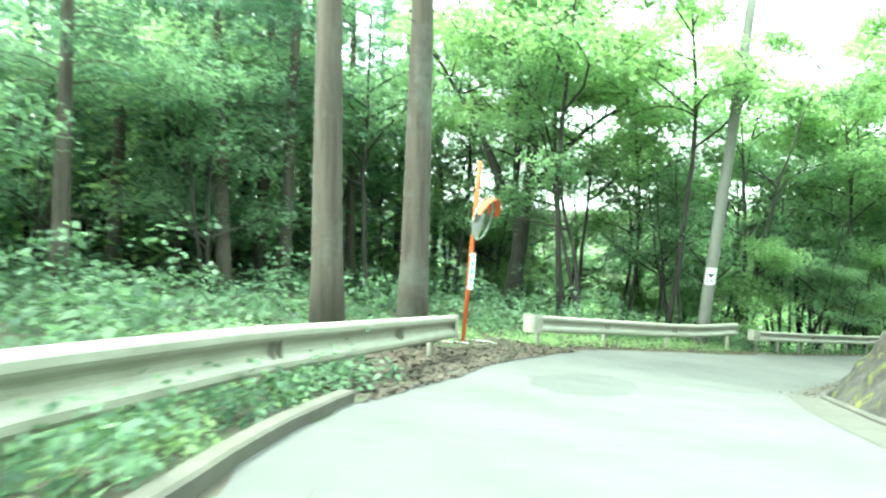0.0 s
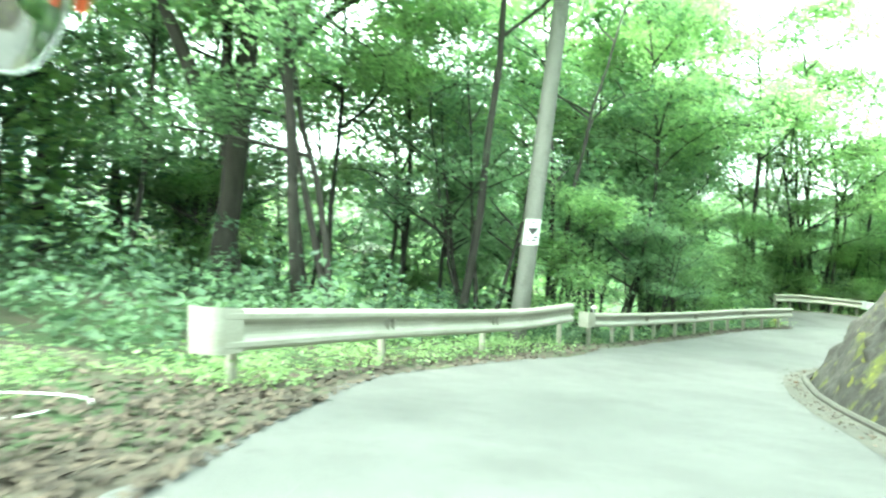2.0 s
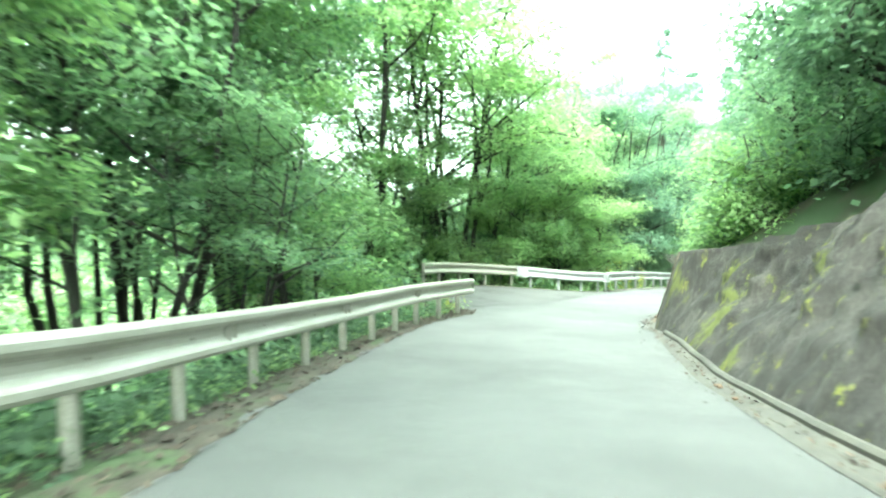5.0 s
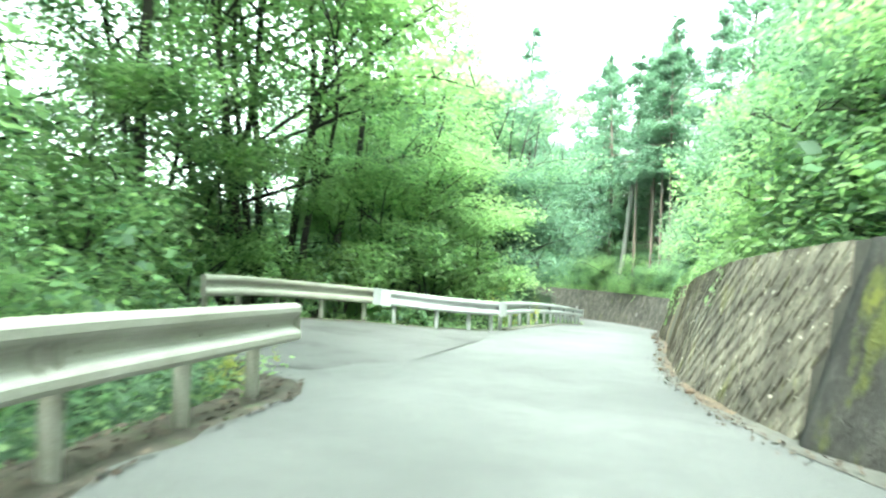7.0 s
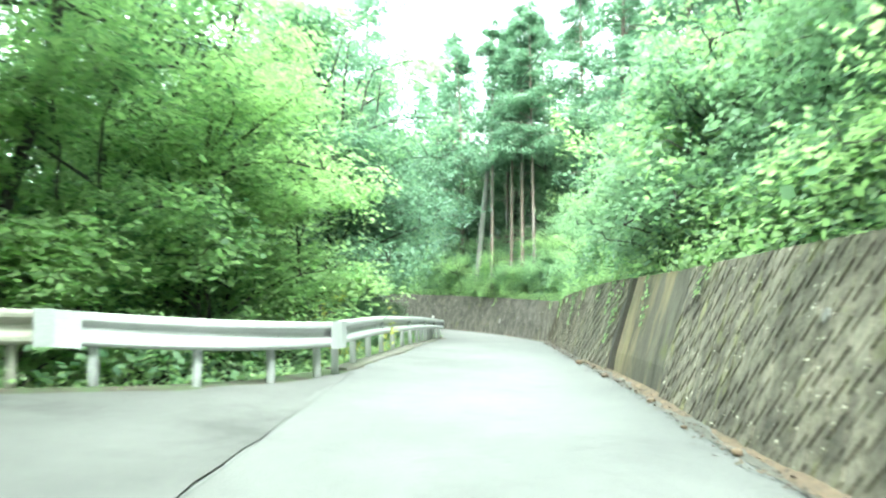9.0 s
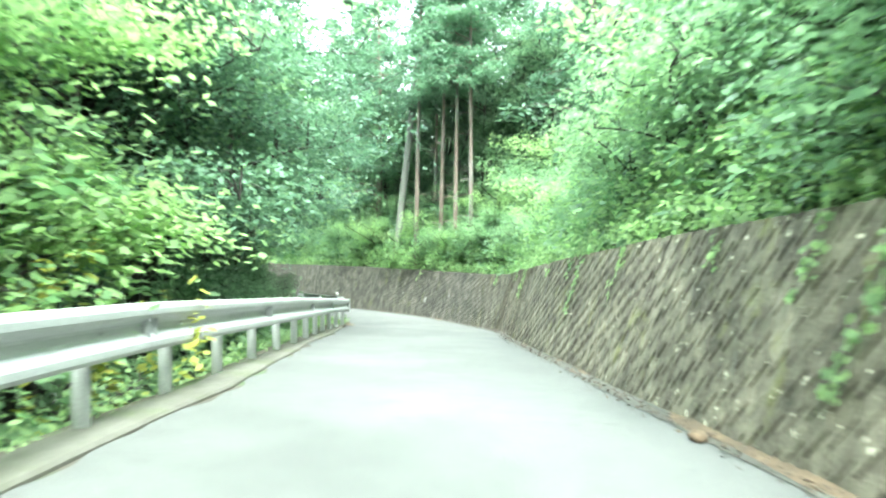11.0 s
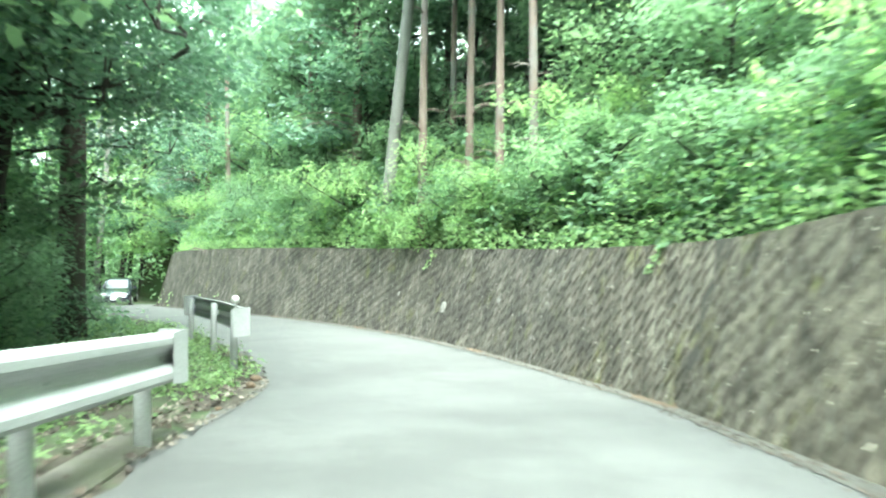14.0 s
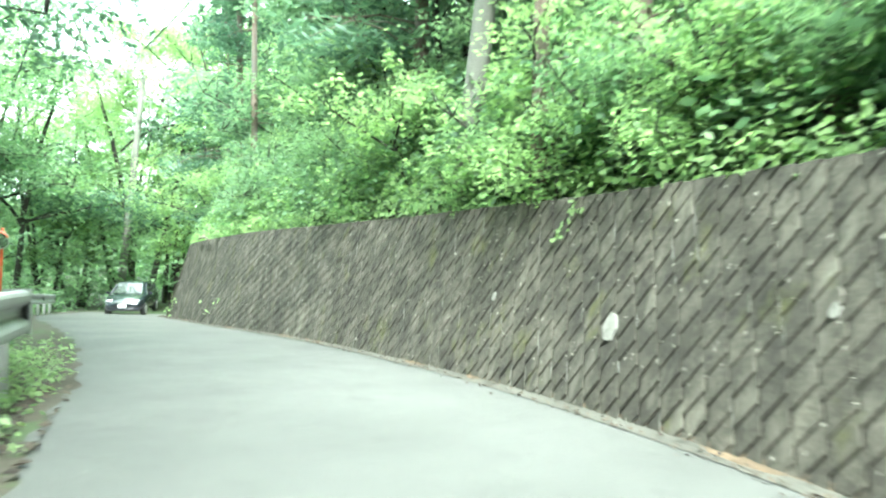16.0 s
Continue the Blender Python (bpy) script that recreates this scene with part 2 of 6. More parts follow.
M_ORANGE = surface("orange_painted_steel", [(0.3, (0.5, 0.085, 0.025)), (0.7, (0.62, 0.13, 0.04))], 3, 0.5, 60, 0.001, 0.2, (0.6, 0.32, 0.2), 6, (0.6, 0.7))
M_POLE = surface("grey_pole_concrete", [(0.3, (0.13, 0.13, 0.115)), (0.7, (0.2, 0.2, 0.18))], 1.2, 0.9, 50, 0.004, 0.4, (0.1, 0.1, 0.085), 1.4, (0.55, 0.7), stretch=(1, 1, 0.3))
M_BARK_CEDAR = surface("cedar_bark", [(0.3, (0.045, 0.036, 0.028)), (0.7, (0.1, 0.084, 0.07))], 7, 0.95, 60, 0.03, 0.9, (0.1, 0.105, 0.09), 0.8, (0.5, 0.65), stretch=(1, 1, 0.08))
M_BARK_PALE = surface("pale_conifer_bark", [(0.3, (0.12, 0.088, 0.072)), (0.7, (0.23, 0.18, 0.155))], 7, 0.95, 60, 0.02, 0.9, (0.16, 0.15, 0.14), 0.8, (0.5, 0.65), stretch=(1, 1, 0.08))
M_BARK_DARK = surface("dark_broadleaf_bark", [(0.3, (0.023, 0.021, 0.018)), (0.7, (0.056, 0.051, 0.043))], 5, 0.95, 50, 0.02, 0.9, (0.05, 0.056, 0.04), 0.9, (0.55, 0.68), stretch=(1, 1, 0.25))
M_LEAF = leaf_material("broad_leaf", (0.07, 0.138, 0.083), (0.24, 0.362, 0.203), 0.62)
M_LEAF_BRIGHT = leaf_material("bright_leaf", (0.082, 0.164, 0.082), (0.295, 0.425, 0.198), 0.66)
M_LEAF_DARK = leaf_material("shrub_leaf", (0.055, 0.108, 0.072), (0.195, 0.305, 0.185), 0.55)
M_FERN = leaf_material("fern_frond", (0.036, 0.074, 0.046), (0.11, 0.18, 0.098), 0.45, 0.7)
M_NEEDLE = leaf_material("conifer_needle", (0.045, 0.095, 0.068), (0.14, 0.24, 0.155), 0.42)
M_LEAF_YELLOW = leaf_material("yellowish_leaf", (0.16, 0.19, 0.05), (0.38, 0.4, 0.1), 0.5)
M_LIME = surface("lime_bloom", [(0.3, (0.13, 0.127, 0.115)), (0.7, (0.24, 0.236, 0.22))], 9, 0.9, 60, 0)
M_GRASS = leaf_material("grass_blade", (0.1, 0.175, 0.08), (0.27, 0.39, 0.175), 0.5)
M_LITTER = surface("dry_leaf", [(0.3, (0.034, 0.026, 0.019)), (0.7, (0.08, 0.063, 0.047))], 3, 0.9, 20, 0, island=0.6)
M_DRY = surface("bleached_leaf", [(0.3, (0.1, 0.085, 0.068)), (0.7, (0.2, 0.178, 0.148))], 3, 0.9, 20, 0, island=0.6)


# ---- building helpers ----
def mesh_from(name, verts, faces, mat=None, smooth=False):
    me = bpy.data.meshes.new(name)
    me.from_pydata([tuple(map(float, v)) for v in verts], [], [tuple(int(i) for i in f) for f in faces])
    if mat:
        me.materials.append(mat)
    if smooth:
        me.polygons.foreach_set("use_smooth", [True] * len(me.polygons))
    me.update()
    return me


def quads_mesh(name, verts, mat, per=4):
    """A mesh of separate faces, per corners each, from an array of corners."""
    me = bpy.data.meshes.new(name)
    n = len(verts)
    me.vertices.add(n)
    me.vertices.foreach_set("co", np.asarray(verts, np.float32).ravel())
    me.loops.add(n)
    me.loops.foreach_set("vertex_index", np.arange(n, dtype=np.int32))
    me.polygons.add(n // per)
    me.polygons.foreach_set("loop_start", np.arange(0, n, per, dtype=np.int32))
    me.update(calc_edges=True)
    me.materials.append(mat)
    return me


def put(name, me, parent=None, label="", m=None):
    ob = new(name, me)
    if parent:
        ob.parent = parent
    if m is not None:
        ob.matrix_basis = m
    return tagged(ob, label)


def part(name, bm, mat, parent, label="", smooth=False, m=None):
    me = bpy.data.meshes.new(name)
    bm.to_mesh(me)
    bm.free()
    me.materials.append(mat)
    if smooth:
        me.polygons.foreach_set("use_smooth", [True] * len(me.polygons))
    return put(name, me, parent, label, m)


def box(bm, x, y, z, sx, sy, sz, m=None, bevel=0.0):
    r = bmesh.ops.create_cube(bm, size=1, matrix=(m or Matrix()) @ Matrix.Translation((x, y, z)) @ Matrix.Diagonal((sx, sy, sz, 1)))
    if bevel:
        es = list({e for v in r["verts"] for e in v.link_edges})
        bmesh.ops.bevel(bm, geom=es, offset=bevel, segments=2, affect="EDGES")
    return bm


def tube_rows(points, radii, sides=7, cap=True):
    """Vertices and faces of a tapered tube along points."""
    pts = [Vector(p) for p in points]
    verts, faces = [], []
    ref = Vector((0.3, 1, 0.2)).normalized()
    for i, p in enumerate(pts):
        d = (pts[min(i + 1, len(pts) - 1)] - pts[max(i - 1, 0)]).normalized()
        a = d.cross(ref)
        if a.length < 1e-3:
            a = d.cross(Vector((1, 0, 0)))
        a.normalize()
        b = d.cross(a)
        for k in range(sides):
            w = 2 * math.pi * k / sides
            verts.append(p + (a * math.cos(w) + b * math.sin(w)) * radii[i])
        if i:
            o = (i - 1) * sides
            for k in range(sides):
                faces.append((o + k, o + (k + 1) % sides, o + sides + (k + 1) % sides, o + sides + k))
    if cap:
        faces.append(tuple(range(sides))[::-1])
        faces.append(tuple(range(len(verts) - sides, len(verts))))
    return verts, faces


def tubes_mesh(name, tubes, mat):
    verts, faces = [], []
    for v, f in tubes:
        o = len(verts)
        verts += v
        faces += [tuple(i + o for i in q) for q in f]
    return mesh_from(name, verts, faces, mat, True)


# ---- the road's line: x, y, z of its driving line, every five metres or so ----
ROAD = [(-1.3, -12.8, 0.9), (-1.15, -7.8, 0.55), (-0.88, -2.78, 0.16), (-0.39, 2.2, -0.24), (0.86, 7.03, -0.8), (2.8, 11.63, -1.42), (5.82, 15.61, -2.03),
        (9.29, 19.2, -2.57), (13.13, 22.4, -3.11), (17.32, 25.12, -3.55), (21.93, 27.05, -3.81), (26.72, 28.46, -4.09), (31.65, 29.29, -4.41),
        (36.59, 30.03, -4.7), (41.55, 30.72, -4.99), (46.52, 31.26, -5.37), (51.47, 31.91, -5.79), (56.41, 32.69, -6.23), (61.1, 33.4, -6.74),
        (65.6, 35.2, -7.0), (69.5, 38.0, -7.18), (73.3, 41.3, -7.38), (78.0, 45.2, -7.7), (83.2, 49.2, -8.1), (89.2, 52.2, -8.6), (97.0, 54.6, -9.1)]


def spline(points, step=0.1):
    pts = np.array(points, float)
    ext = np.vstack([2 * pts[0] - pts[1], pts, 2 * pts[-1] - pts[-2]])
    out = []
    for i in range(len(pts) - 1):
        a, b, c, d = ext[i : i + 4]
        for u in np.linspace(0, 1, 40, endpoint=False):
            out.append(0.5 * (2 * b + (c - a) * u + (2 * a - 5 * b + 4 * c - d) * u * u + (3 * b - a - 3 * c + d) * u**3))
    out.append(pts[-1])
    out = np.array(out)
    s = np.r_[0, np.cumsum(np.linalg.norm(np.diff(out[:, :2], axis=0), axis=1))]
    at = np.arange(0, s[-1], step)
    return at, np.stack([np.interp(at, s, out[:, k]) for k in range(3)], 1), s[80]


LINE_S, LINE, S_ZERO = spline(ROAD)
LINE_S = LINE_S - S_ZERO
TAN = np.gradient(LINE[:, :2], axis=0)
TAN /= np.linalg.norm(TAN, axis=1)[:, None]


def along(s):
    return np.array([np.interp(s, LINE_S, LINE[:, k]) for k in range(3)]), np.array([np.interp(s, LINE_S, TAN[:, k]) for k in range(2)])


def table(rows):
    a = np.array(rows, float)
    return lambda s: np.interp(s, a[:, 0], a[:, 1])


left_edge = table([(-20, 1.45), (3, 1.45), (6.7, 1.55), (9.5, 1.4), (12, 1.65), (15, 1.75), (17.3, 2.1), (19.6, 2.45), (21.6, 2.1), (25.8, 1.3), (27.2, 1.45), (28.2, 1.62), (30, 1.42), (33, 1.45), (36, 1.52), (39.6, 1.78), (42.4, 1.66),
                   (43.4, 1.9), (45, 4.4), (46.5, 5.0), (50, 5.1), (51.8, 4.3), (53, 3.1), (54.5, 2.2), (57, 1.75), (61, 1.45), (67, 1.6), (73, 1.45), (79, 1.5), (81, 1.42), (84, 1.45), (86, 1.5), (88, 1.32), (90, 1.15), (94, 0.9), (100, 1.0), (108, 1.6), (125, 1.9)])
wall_foot = table([(-20, 3.9), (8, 3.9), (16, 3.75), (20, 3.45), (24, 3.05), (28, 2.8), (30, 2.88), (32.5, 3.15), (34, 3.25), (37, 3.2), (39.5, 2.97), (41.2, 2.68), (42, 2.5), (44, 2.32), (47, 2.2), (51, 2.22), (55, 2.38), (58, 2.36), (62, 2.3), (67, 2.4), (70, 2.52), (71.6, 2.7), (73, 2.88),
                   (75.3, 3.06), (78, 3.22), (80, 3.06), (82, 2.95), (85, 2.84), (88, 2.86), (91, 2.88), (94, 2.85), (98, 2.6), (125, 2.5)])
gutter_wide = table([(-20, 0.8), (16, 0.6), (20, 0.46), (39.5, 0.34), (42, 0.18), (44, 0.16), (125, 0.15)])
wall_height = table([(-20, 2.4), (12, 2.6), (17, 3.0), (20, 3.5), (24, 3.7), (28, 3.6), (31, 3.3), (34, 2.7), (37, 2.15), (40, 1.85), (42, 1.64), (60, 1.6), (70, 1.68), (80, 1.95), (92, 2.2), (107, 2.6), (125, 2.7)])


def right_edge(s):
    return wall_foot(s) - gutter_wide(s)


BATTER = 0.3
lean_at = table([(-20, 0.74), (39.0, 0.74), (42.25, 0.3), (42.29, BATTER), (125, BATTER)])


def lift(s, lat):
    """Height of the carriageway over its driving line: crossfall, and the rise of the lay-by."""
    bay = np.clip((s - 44.5) / 2, 0, 1) * np.clip((57 - s) / 2, 0, 1)
    return 0.03 * np.clip(lat, -4, 7) + 0.06 * bay * np.clip(lat - 1.8, 0, 5)


def on(s, lat, h=0.0):
    p, t = along(s)
    return Vector((p[0] - t[1] * lat, p[1] + t[0] * lat, p[2] + lift(s, lat) + h))


def heading(s):
    t = along(s)[1]
    return math.degrees(math.atan2(t[1], t[0]))


def road_coords(x, y):
    """Distance along the line and to its left for arrays of places."""
    x, y = np.atleast_1d(x).astype(float), np.atleast_1d(y).astype(float)
    sub = slice(None, None, 4)
    L, S, Tn = LINE[sub], LINE_S[sub], TAN[sub]
    best = np.zeros(len(x), int)
    for i in range(0, len(x), 4000):
        d = (x[i : i + 4000, None] - L[None, :, 0]) ** 2 + (y[i : i + 4000, None] - L[None, :, 1]) ** 2
        best[i : i + 4000] = d.argmin(1)
    vx, vy = x - L[best, 0], y - L[best, 1]
    al = vx * Tn[best, 0] + vy * Tn[best, 1]
    side = -vx * Tn[best, 1] + vy * Tn[best, 0]
    lat = np.sign(side) * np.hypot(vx, vy)
    inner = (best > 0) & (best < len(L) - 1)
    lat = np.where(inner, side, lat)
    return S[best] + np.clip(al, -0.3, 0.3), lat, L[best, 2]


fall_left = table([(-20, 0.04), (14, 0.03), (24, 0.06), (29, -0.1), (33, -0.45), (44, -0.5), (58, -0.5), (74, -0.35), (80, -0.05), (90, 0.0), (100, -0.1), (125, -0.1)])


def ground_height(x, y):
    s, lat, z = road_coords(x, y)
    h = z + lift(s, lat)
    d = np.maximum(lat - left_edge(s) - 0.5, 0)
    f = fall_left(s)
    h = h + f * np.minimum(d, 24) + 0.05 * np.maximum(d - 45, 0) + np.where(f > -0.2, 0.03, 0.0) * np.maximum(d - 6, 0) * (d < 400)
    back = -lat - wall_foot(s) - lean_at(s) * wall_height(s)
    up = np.clip((back - 0.25) / 0.3, 0, 1) * (wall_height(s) - 0.15)
    bank = np.maximum(back - 0.55, 0)
    h = h + up + (0.75 * np.minimum(bank, 26) + 0.25 * np.maximum(bank - 26, 0)) * np.clip((124 - s) / 9, 0.45, 1)
    rough = np.sin(x * 0.61 + 1.3 * np.sin(y * 0.37)) * np.cos(y * 0.53 + np.sin(x * 0.29)) * 0.18
    away = np.clip((np.maximum(lat - left_edge(s), back)) / 3.0 - 0.3, 0, 1)
    under = (lat < left_edge(s) + 0.15) & (lat > -wall_foot(s) - 0.2)
    return h + rough * away - np.where(under, 0.12, 0.02)


def build_ground():
    def lines(a, b, core):
        inner = np.arange(a, b, core)
        grow = np.cumsum(0.6 * 1.22 ** np.arange(1, 31))
        return np.r_[a - grow[::-1], inner, b + grow]

    xs, ys = lines(-24, 104, 0.55), lines(-18, 74, 0.55)
    gx, gy = np.meshgrid(xs, ys)
    z = ground_height(gx.ravel(), gy.ravel())
    z = np.where(z > 12, 12 + 14 * np.tanh((z - 12) / 14), z)
    verts = np.stack([gx.ravel(), gy.ravel(), z], 1)
    n, k = len(xs), len(ys)
    i = (np.arange(k - 1)[:, None] * n + np.arange(n - 1)[None]).ravel()
    me = mesh_from("ground", verts, np.stack([i, i + 1, i + n + 1, i + n], 1), M_EARTH, True)
    return tagged(put("ground", me), "brown forest soil falling to the valley and rising to the hill", "ground", kind="structure")


build_ground()


def ribbon(s0, s1, step, lat_a, lat_b, cols, h=None):
    """Vertices and faces of a sheet along the road between two offsets."""
    ss = np.arange(s0, s1 + 1e-6, step)
    verts = []
    for s in ss:
        a, b = lat_a(s), lat_b(s)
        for u in np.linspace(0, 1, cols):
            lat = a + (b - a) * u
            verts.append(on(s, lat, h(s, lat, u) if h else 0.0))
    n = len(ss)
    faces = [(r * cols + c, (r + 1) * cols + c, (r + 1) * cols + c + 1, r * cols + c + 1) for r in range(n - 1) for c in range(cols - 1)]
    return verts, faces


def crumbled(s, k=1.0):
    return 0.07 * k * math.sin(s * 2.3) * math.sin(s * 0.9 + 1) + 0.04 * k * math.sin(s * 6.1 + 2)


v, f = ribbon(-14, 116, 0.25, lambda s: -right_edge(s) - 0.02, lambda s: left_edge(s) + crumbled(s), 15, lambda s, lat, u: 0.012 * math.sin(s * 0.7 + lat) if 0.1 < u < 0.9 else 0)
tagged(put("road", mesh_from("road", v, f, M_ASPHALT, True)), "pale worn asphalt lane winding downhill", "road", kind="structure")


def verge_height(s, lat):
    p = on(s, lat)
    return float(ground_height(np.array([p[0]]), np.array([p[1]]))[0]) - p[2]


v, f = ribbon(-13, 116, 0.4, lambda s: left_edge(s) - 0.12, lambda s: left_edge(s) + (2.4 if 75 < s < 90 else 1.1), 6, lambda s, lat, u: (-0.012, -0.006, 0.012, 0.02, 0.0, -0.2)[round(u * 5)] + (verge_height(s, lat) + 0.015 if u > 0.5 else 0))
tagged(put("verge", mesh_from("verge", v, f, M_VERGE, True)), "strip of dark soil along the asphalt's edge", "verge", kind="structure")


# ---- walls, gutter, kerbs ----
def wall_core(name, s0, s1, mat, label, bumpy=0.0, step=0.5, rows=4, inset=0.0):
    """A battered retaining wall with a top and a back."""
    ss = np.linspace(s0, s1, max(2, int((s1 - s0) / step) + 1))
    verts = []
    for s in ss:
        foot, hh = wall_foot(s) + inset, wall_height(s)
        col = []
        for u in np.linspace(0, 1, rows):
            h = -0.25 + (hh + 0.25) * u
            off = 0.0
            if bumpy:
                p = on(s, -foot, h)
                q = Vector((p[0], p[1], p[2] * 0.45))
                fold = 1.3 * abs(noise.noise(q * 0.55)) + 0.8 * abs(noise.noise(q * 1.25)) + 0.4 * abs(noise.noise(p * 2.4)) + 0.22 * noise.noise(p * 5.3) + 0.1 * noise.noise(p * 11)
                off = -bumpy * fold * (0.35 + 0.65 * min(1, max(0, h) / 0.9)) * min(1, 0.12 + max(0, (42.2 - s) / 3.5))
            col.append((-(foot + lean_at(s) * max(h, 0) * (0.75 + 0.25 * max(h, 0) / hh if bumpy else 1)) + off, h))
        a = col[-1]
        col += [(a[0] - 0.32, a[1] + 0.0), (a[0] - 0.36, a[1] - 0.9)]
        verts += [on(s, lat, h) for lat, h in col]
    c = rows + 2
    n = len(ss)
    faces = [(r * c + k, r * c + k + 1, (r + 1) * c + k + 1, (r + 1) * c + k) for r in range(n - 1) for k in range(c - 1)]
    faces += [tuple(range(c))[::-1], tuple(range((n - 1) * c, n * c))]
    return tagged(put(name, mesh_from(name, verts, faces, mat, bool(bumpy))), label, "wall", kind="structure")


BLOCK_A, PLAIN, BLOCK_B = (42.3, 54.2), (54.22, 57.22), (57.6, 112.0)
wall_core("wall_rock", 4.0, 42.24, M_ROCK, "grey sprayed-mortar rock face streaked with yellow-green moss", 0.55, 0.12, 26, -0.06)
wall_blocks_near = wall_core("wall_blocks_near", *BLOCK_A, M_JOINT, "weathered grey concrete block wall laid in diagonal courses, mossy")
wall_core("wall_panel", *PLAIN, M_PANEL, "plain concrete panel of the retaining wall with brown streaks")
wall_core("wall_pilaster", 57.24, 57.58, M_PANEL, "dark damp recess between two lengths of the wall", inset=0.16)
wall_blocks_far = wall_core("wall_blocks_far", *BLOCK_B, M_JOINT, "long weathered concrete block wall laid in diagonal courses")

v, f = ribbon(2, 112, 0.5, lambda s: -wall_foot(s) - 0.06, lambda s: -right_edge(s), 5, lambda s, lat, u: (0.05, 0.035, 0.016, 0.009, 0.006)[round(u * 4)])
tagged(put("gutter", mesh_from("gutter", v, f, M_GUTTER)), "shallow concrete gutter strip along the wall foot", "gutter", kind="structure")
v, f = ribbon(43.7, 112, 0.3, lambda s: -wall_foot(s) - 0.03, lambda s: -wall_foot(s) + (0.09 if s < 60 else 0.03) + 0.03 * math.sin(s * 1.3) + 0.03 * math.sin(s * 3.7) + 0.015 * math.sin(s * 9.1), 5, lambda s, lat, u: (0.07, 0.042, 0.028, 0.018, 0.0)[round(u * 4)])
tagged(put("gutter_debris", mesh_from("gutter_debris", v, f, M_SAND, True)), "sandy brown debris washed along the gutter", "debris", kind="stuff")


def kerb(name, s0, s1, lat, width, height, label, mat=None):
    def prof(s, la, u):
        return (-0.1, height - 0.02, height, height, height - 0.03, -0.12)[round(u * 5)]

    ss = np.arange(s0, s1 + 1e-6, 0.5)
    verts = []
    offs = (0.0, 0.0, 0.025, width - 0.03, width, width)
    for s in ss:
        w = crumbled(s, 0.1)
        for k, o in enumerate(offs):
            verts.append(on(s, lat(s) + o + w, prof(s, 0, k / 5)))
    faces = [(r * 6 + k, (r + 1) * 6 + k, (r + 1) * 6 + k + 1, r * 6 + k + 1) for r in range(len(ss) - 1) for k in range(5)]
    faces += [tuple(range(6)), tuple(range(len(verts) - 6, len(verts)))[::-1]]
    return tagged(put(name, mesh_from(name, verts, faces, mat or M_CONCRETE)), label, "kerb", kind="structure")


kerb("kerb_upper", -13, 6.6, lambda s: left_edge(s) + 0.02, 0.17, 0.11, "worn grey concrete kerb under the long guard rail")
kerb("kerb_rock", 8, 41.0, lambda s: -wall_foot(s) - 0.02, 0.1, 0.1, "low mossy concrete kerb at the foot of the rock face", M_GUTTER)
kerb("kerb_lower", 56.5, 76.4, lambda s: left_edge(s) + 0.02, 0.36, 0.035, "low concrete footing strip of the white guard rail posts")


# ---- guard rails ----
PROFILE = [(-0.022, 0.172), (0.004, 0.175), (0.05, 0.16), (0.066, 0.135), (0.066, 0.095), (0.05, 0.07), (0.008, 0.04), (0.0, 0.02), (0.0, -0.02), (0.008, -0.04), (0.05, -0.07), (0.066, -0.095), (0.066, -0.135), (0.05, -0.16), (0.004, -0.175), (-0.022, -0.172)]
RING = PROFILE + [(a - 0.009, b) for a, b in reversed(PROFILE)]


def rail_line(pts, height):
    """Dense places of the beam's middle along given offsets from the road's line, with the way towards the road."""
    a = np.array(pts, float)
    key = np.array([on(s, l) for s, l in a[:, :2]])
    hs = a[:, 2] if a.shape[1] > 2 else np.full(len(a), height)
    d = np.r_[0, np.cumsum(np.linalg.norm(np.diff(key[:, :2], axis=0), axis=1))]
    n = max(3, int(d[-1] / 0.25))
    at = np.linspace(0, d[-1], n)
    sm = []
    for t in at:
        w = np.maximum(0, 1 - np.abs(np.linspace(-0.9, 0.9, 13)) / 1.0)
        q = np.clip(t + np.linspace(-0.9, 0.9, 13) * min(1.0, t / 0.9, (d[-1] - t) / 0.9 if d[-1] > t else 0), 0, d[-1])
        sm.append([np.average(np.interp(q, d, key[:, k]), weights=w) for k in range(3)] + [np.average(np.interp(q, d, hs), weights=w)])
    sm = np.array(sm)
    return at, sm[:, :3], sm[:, 3]


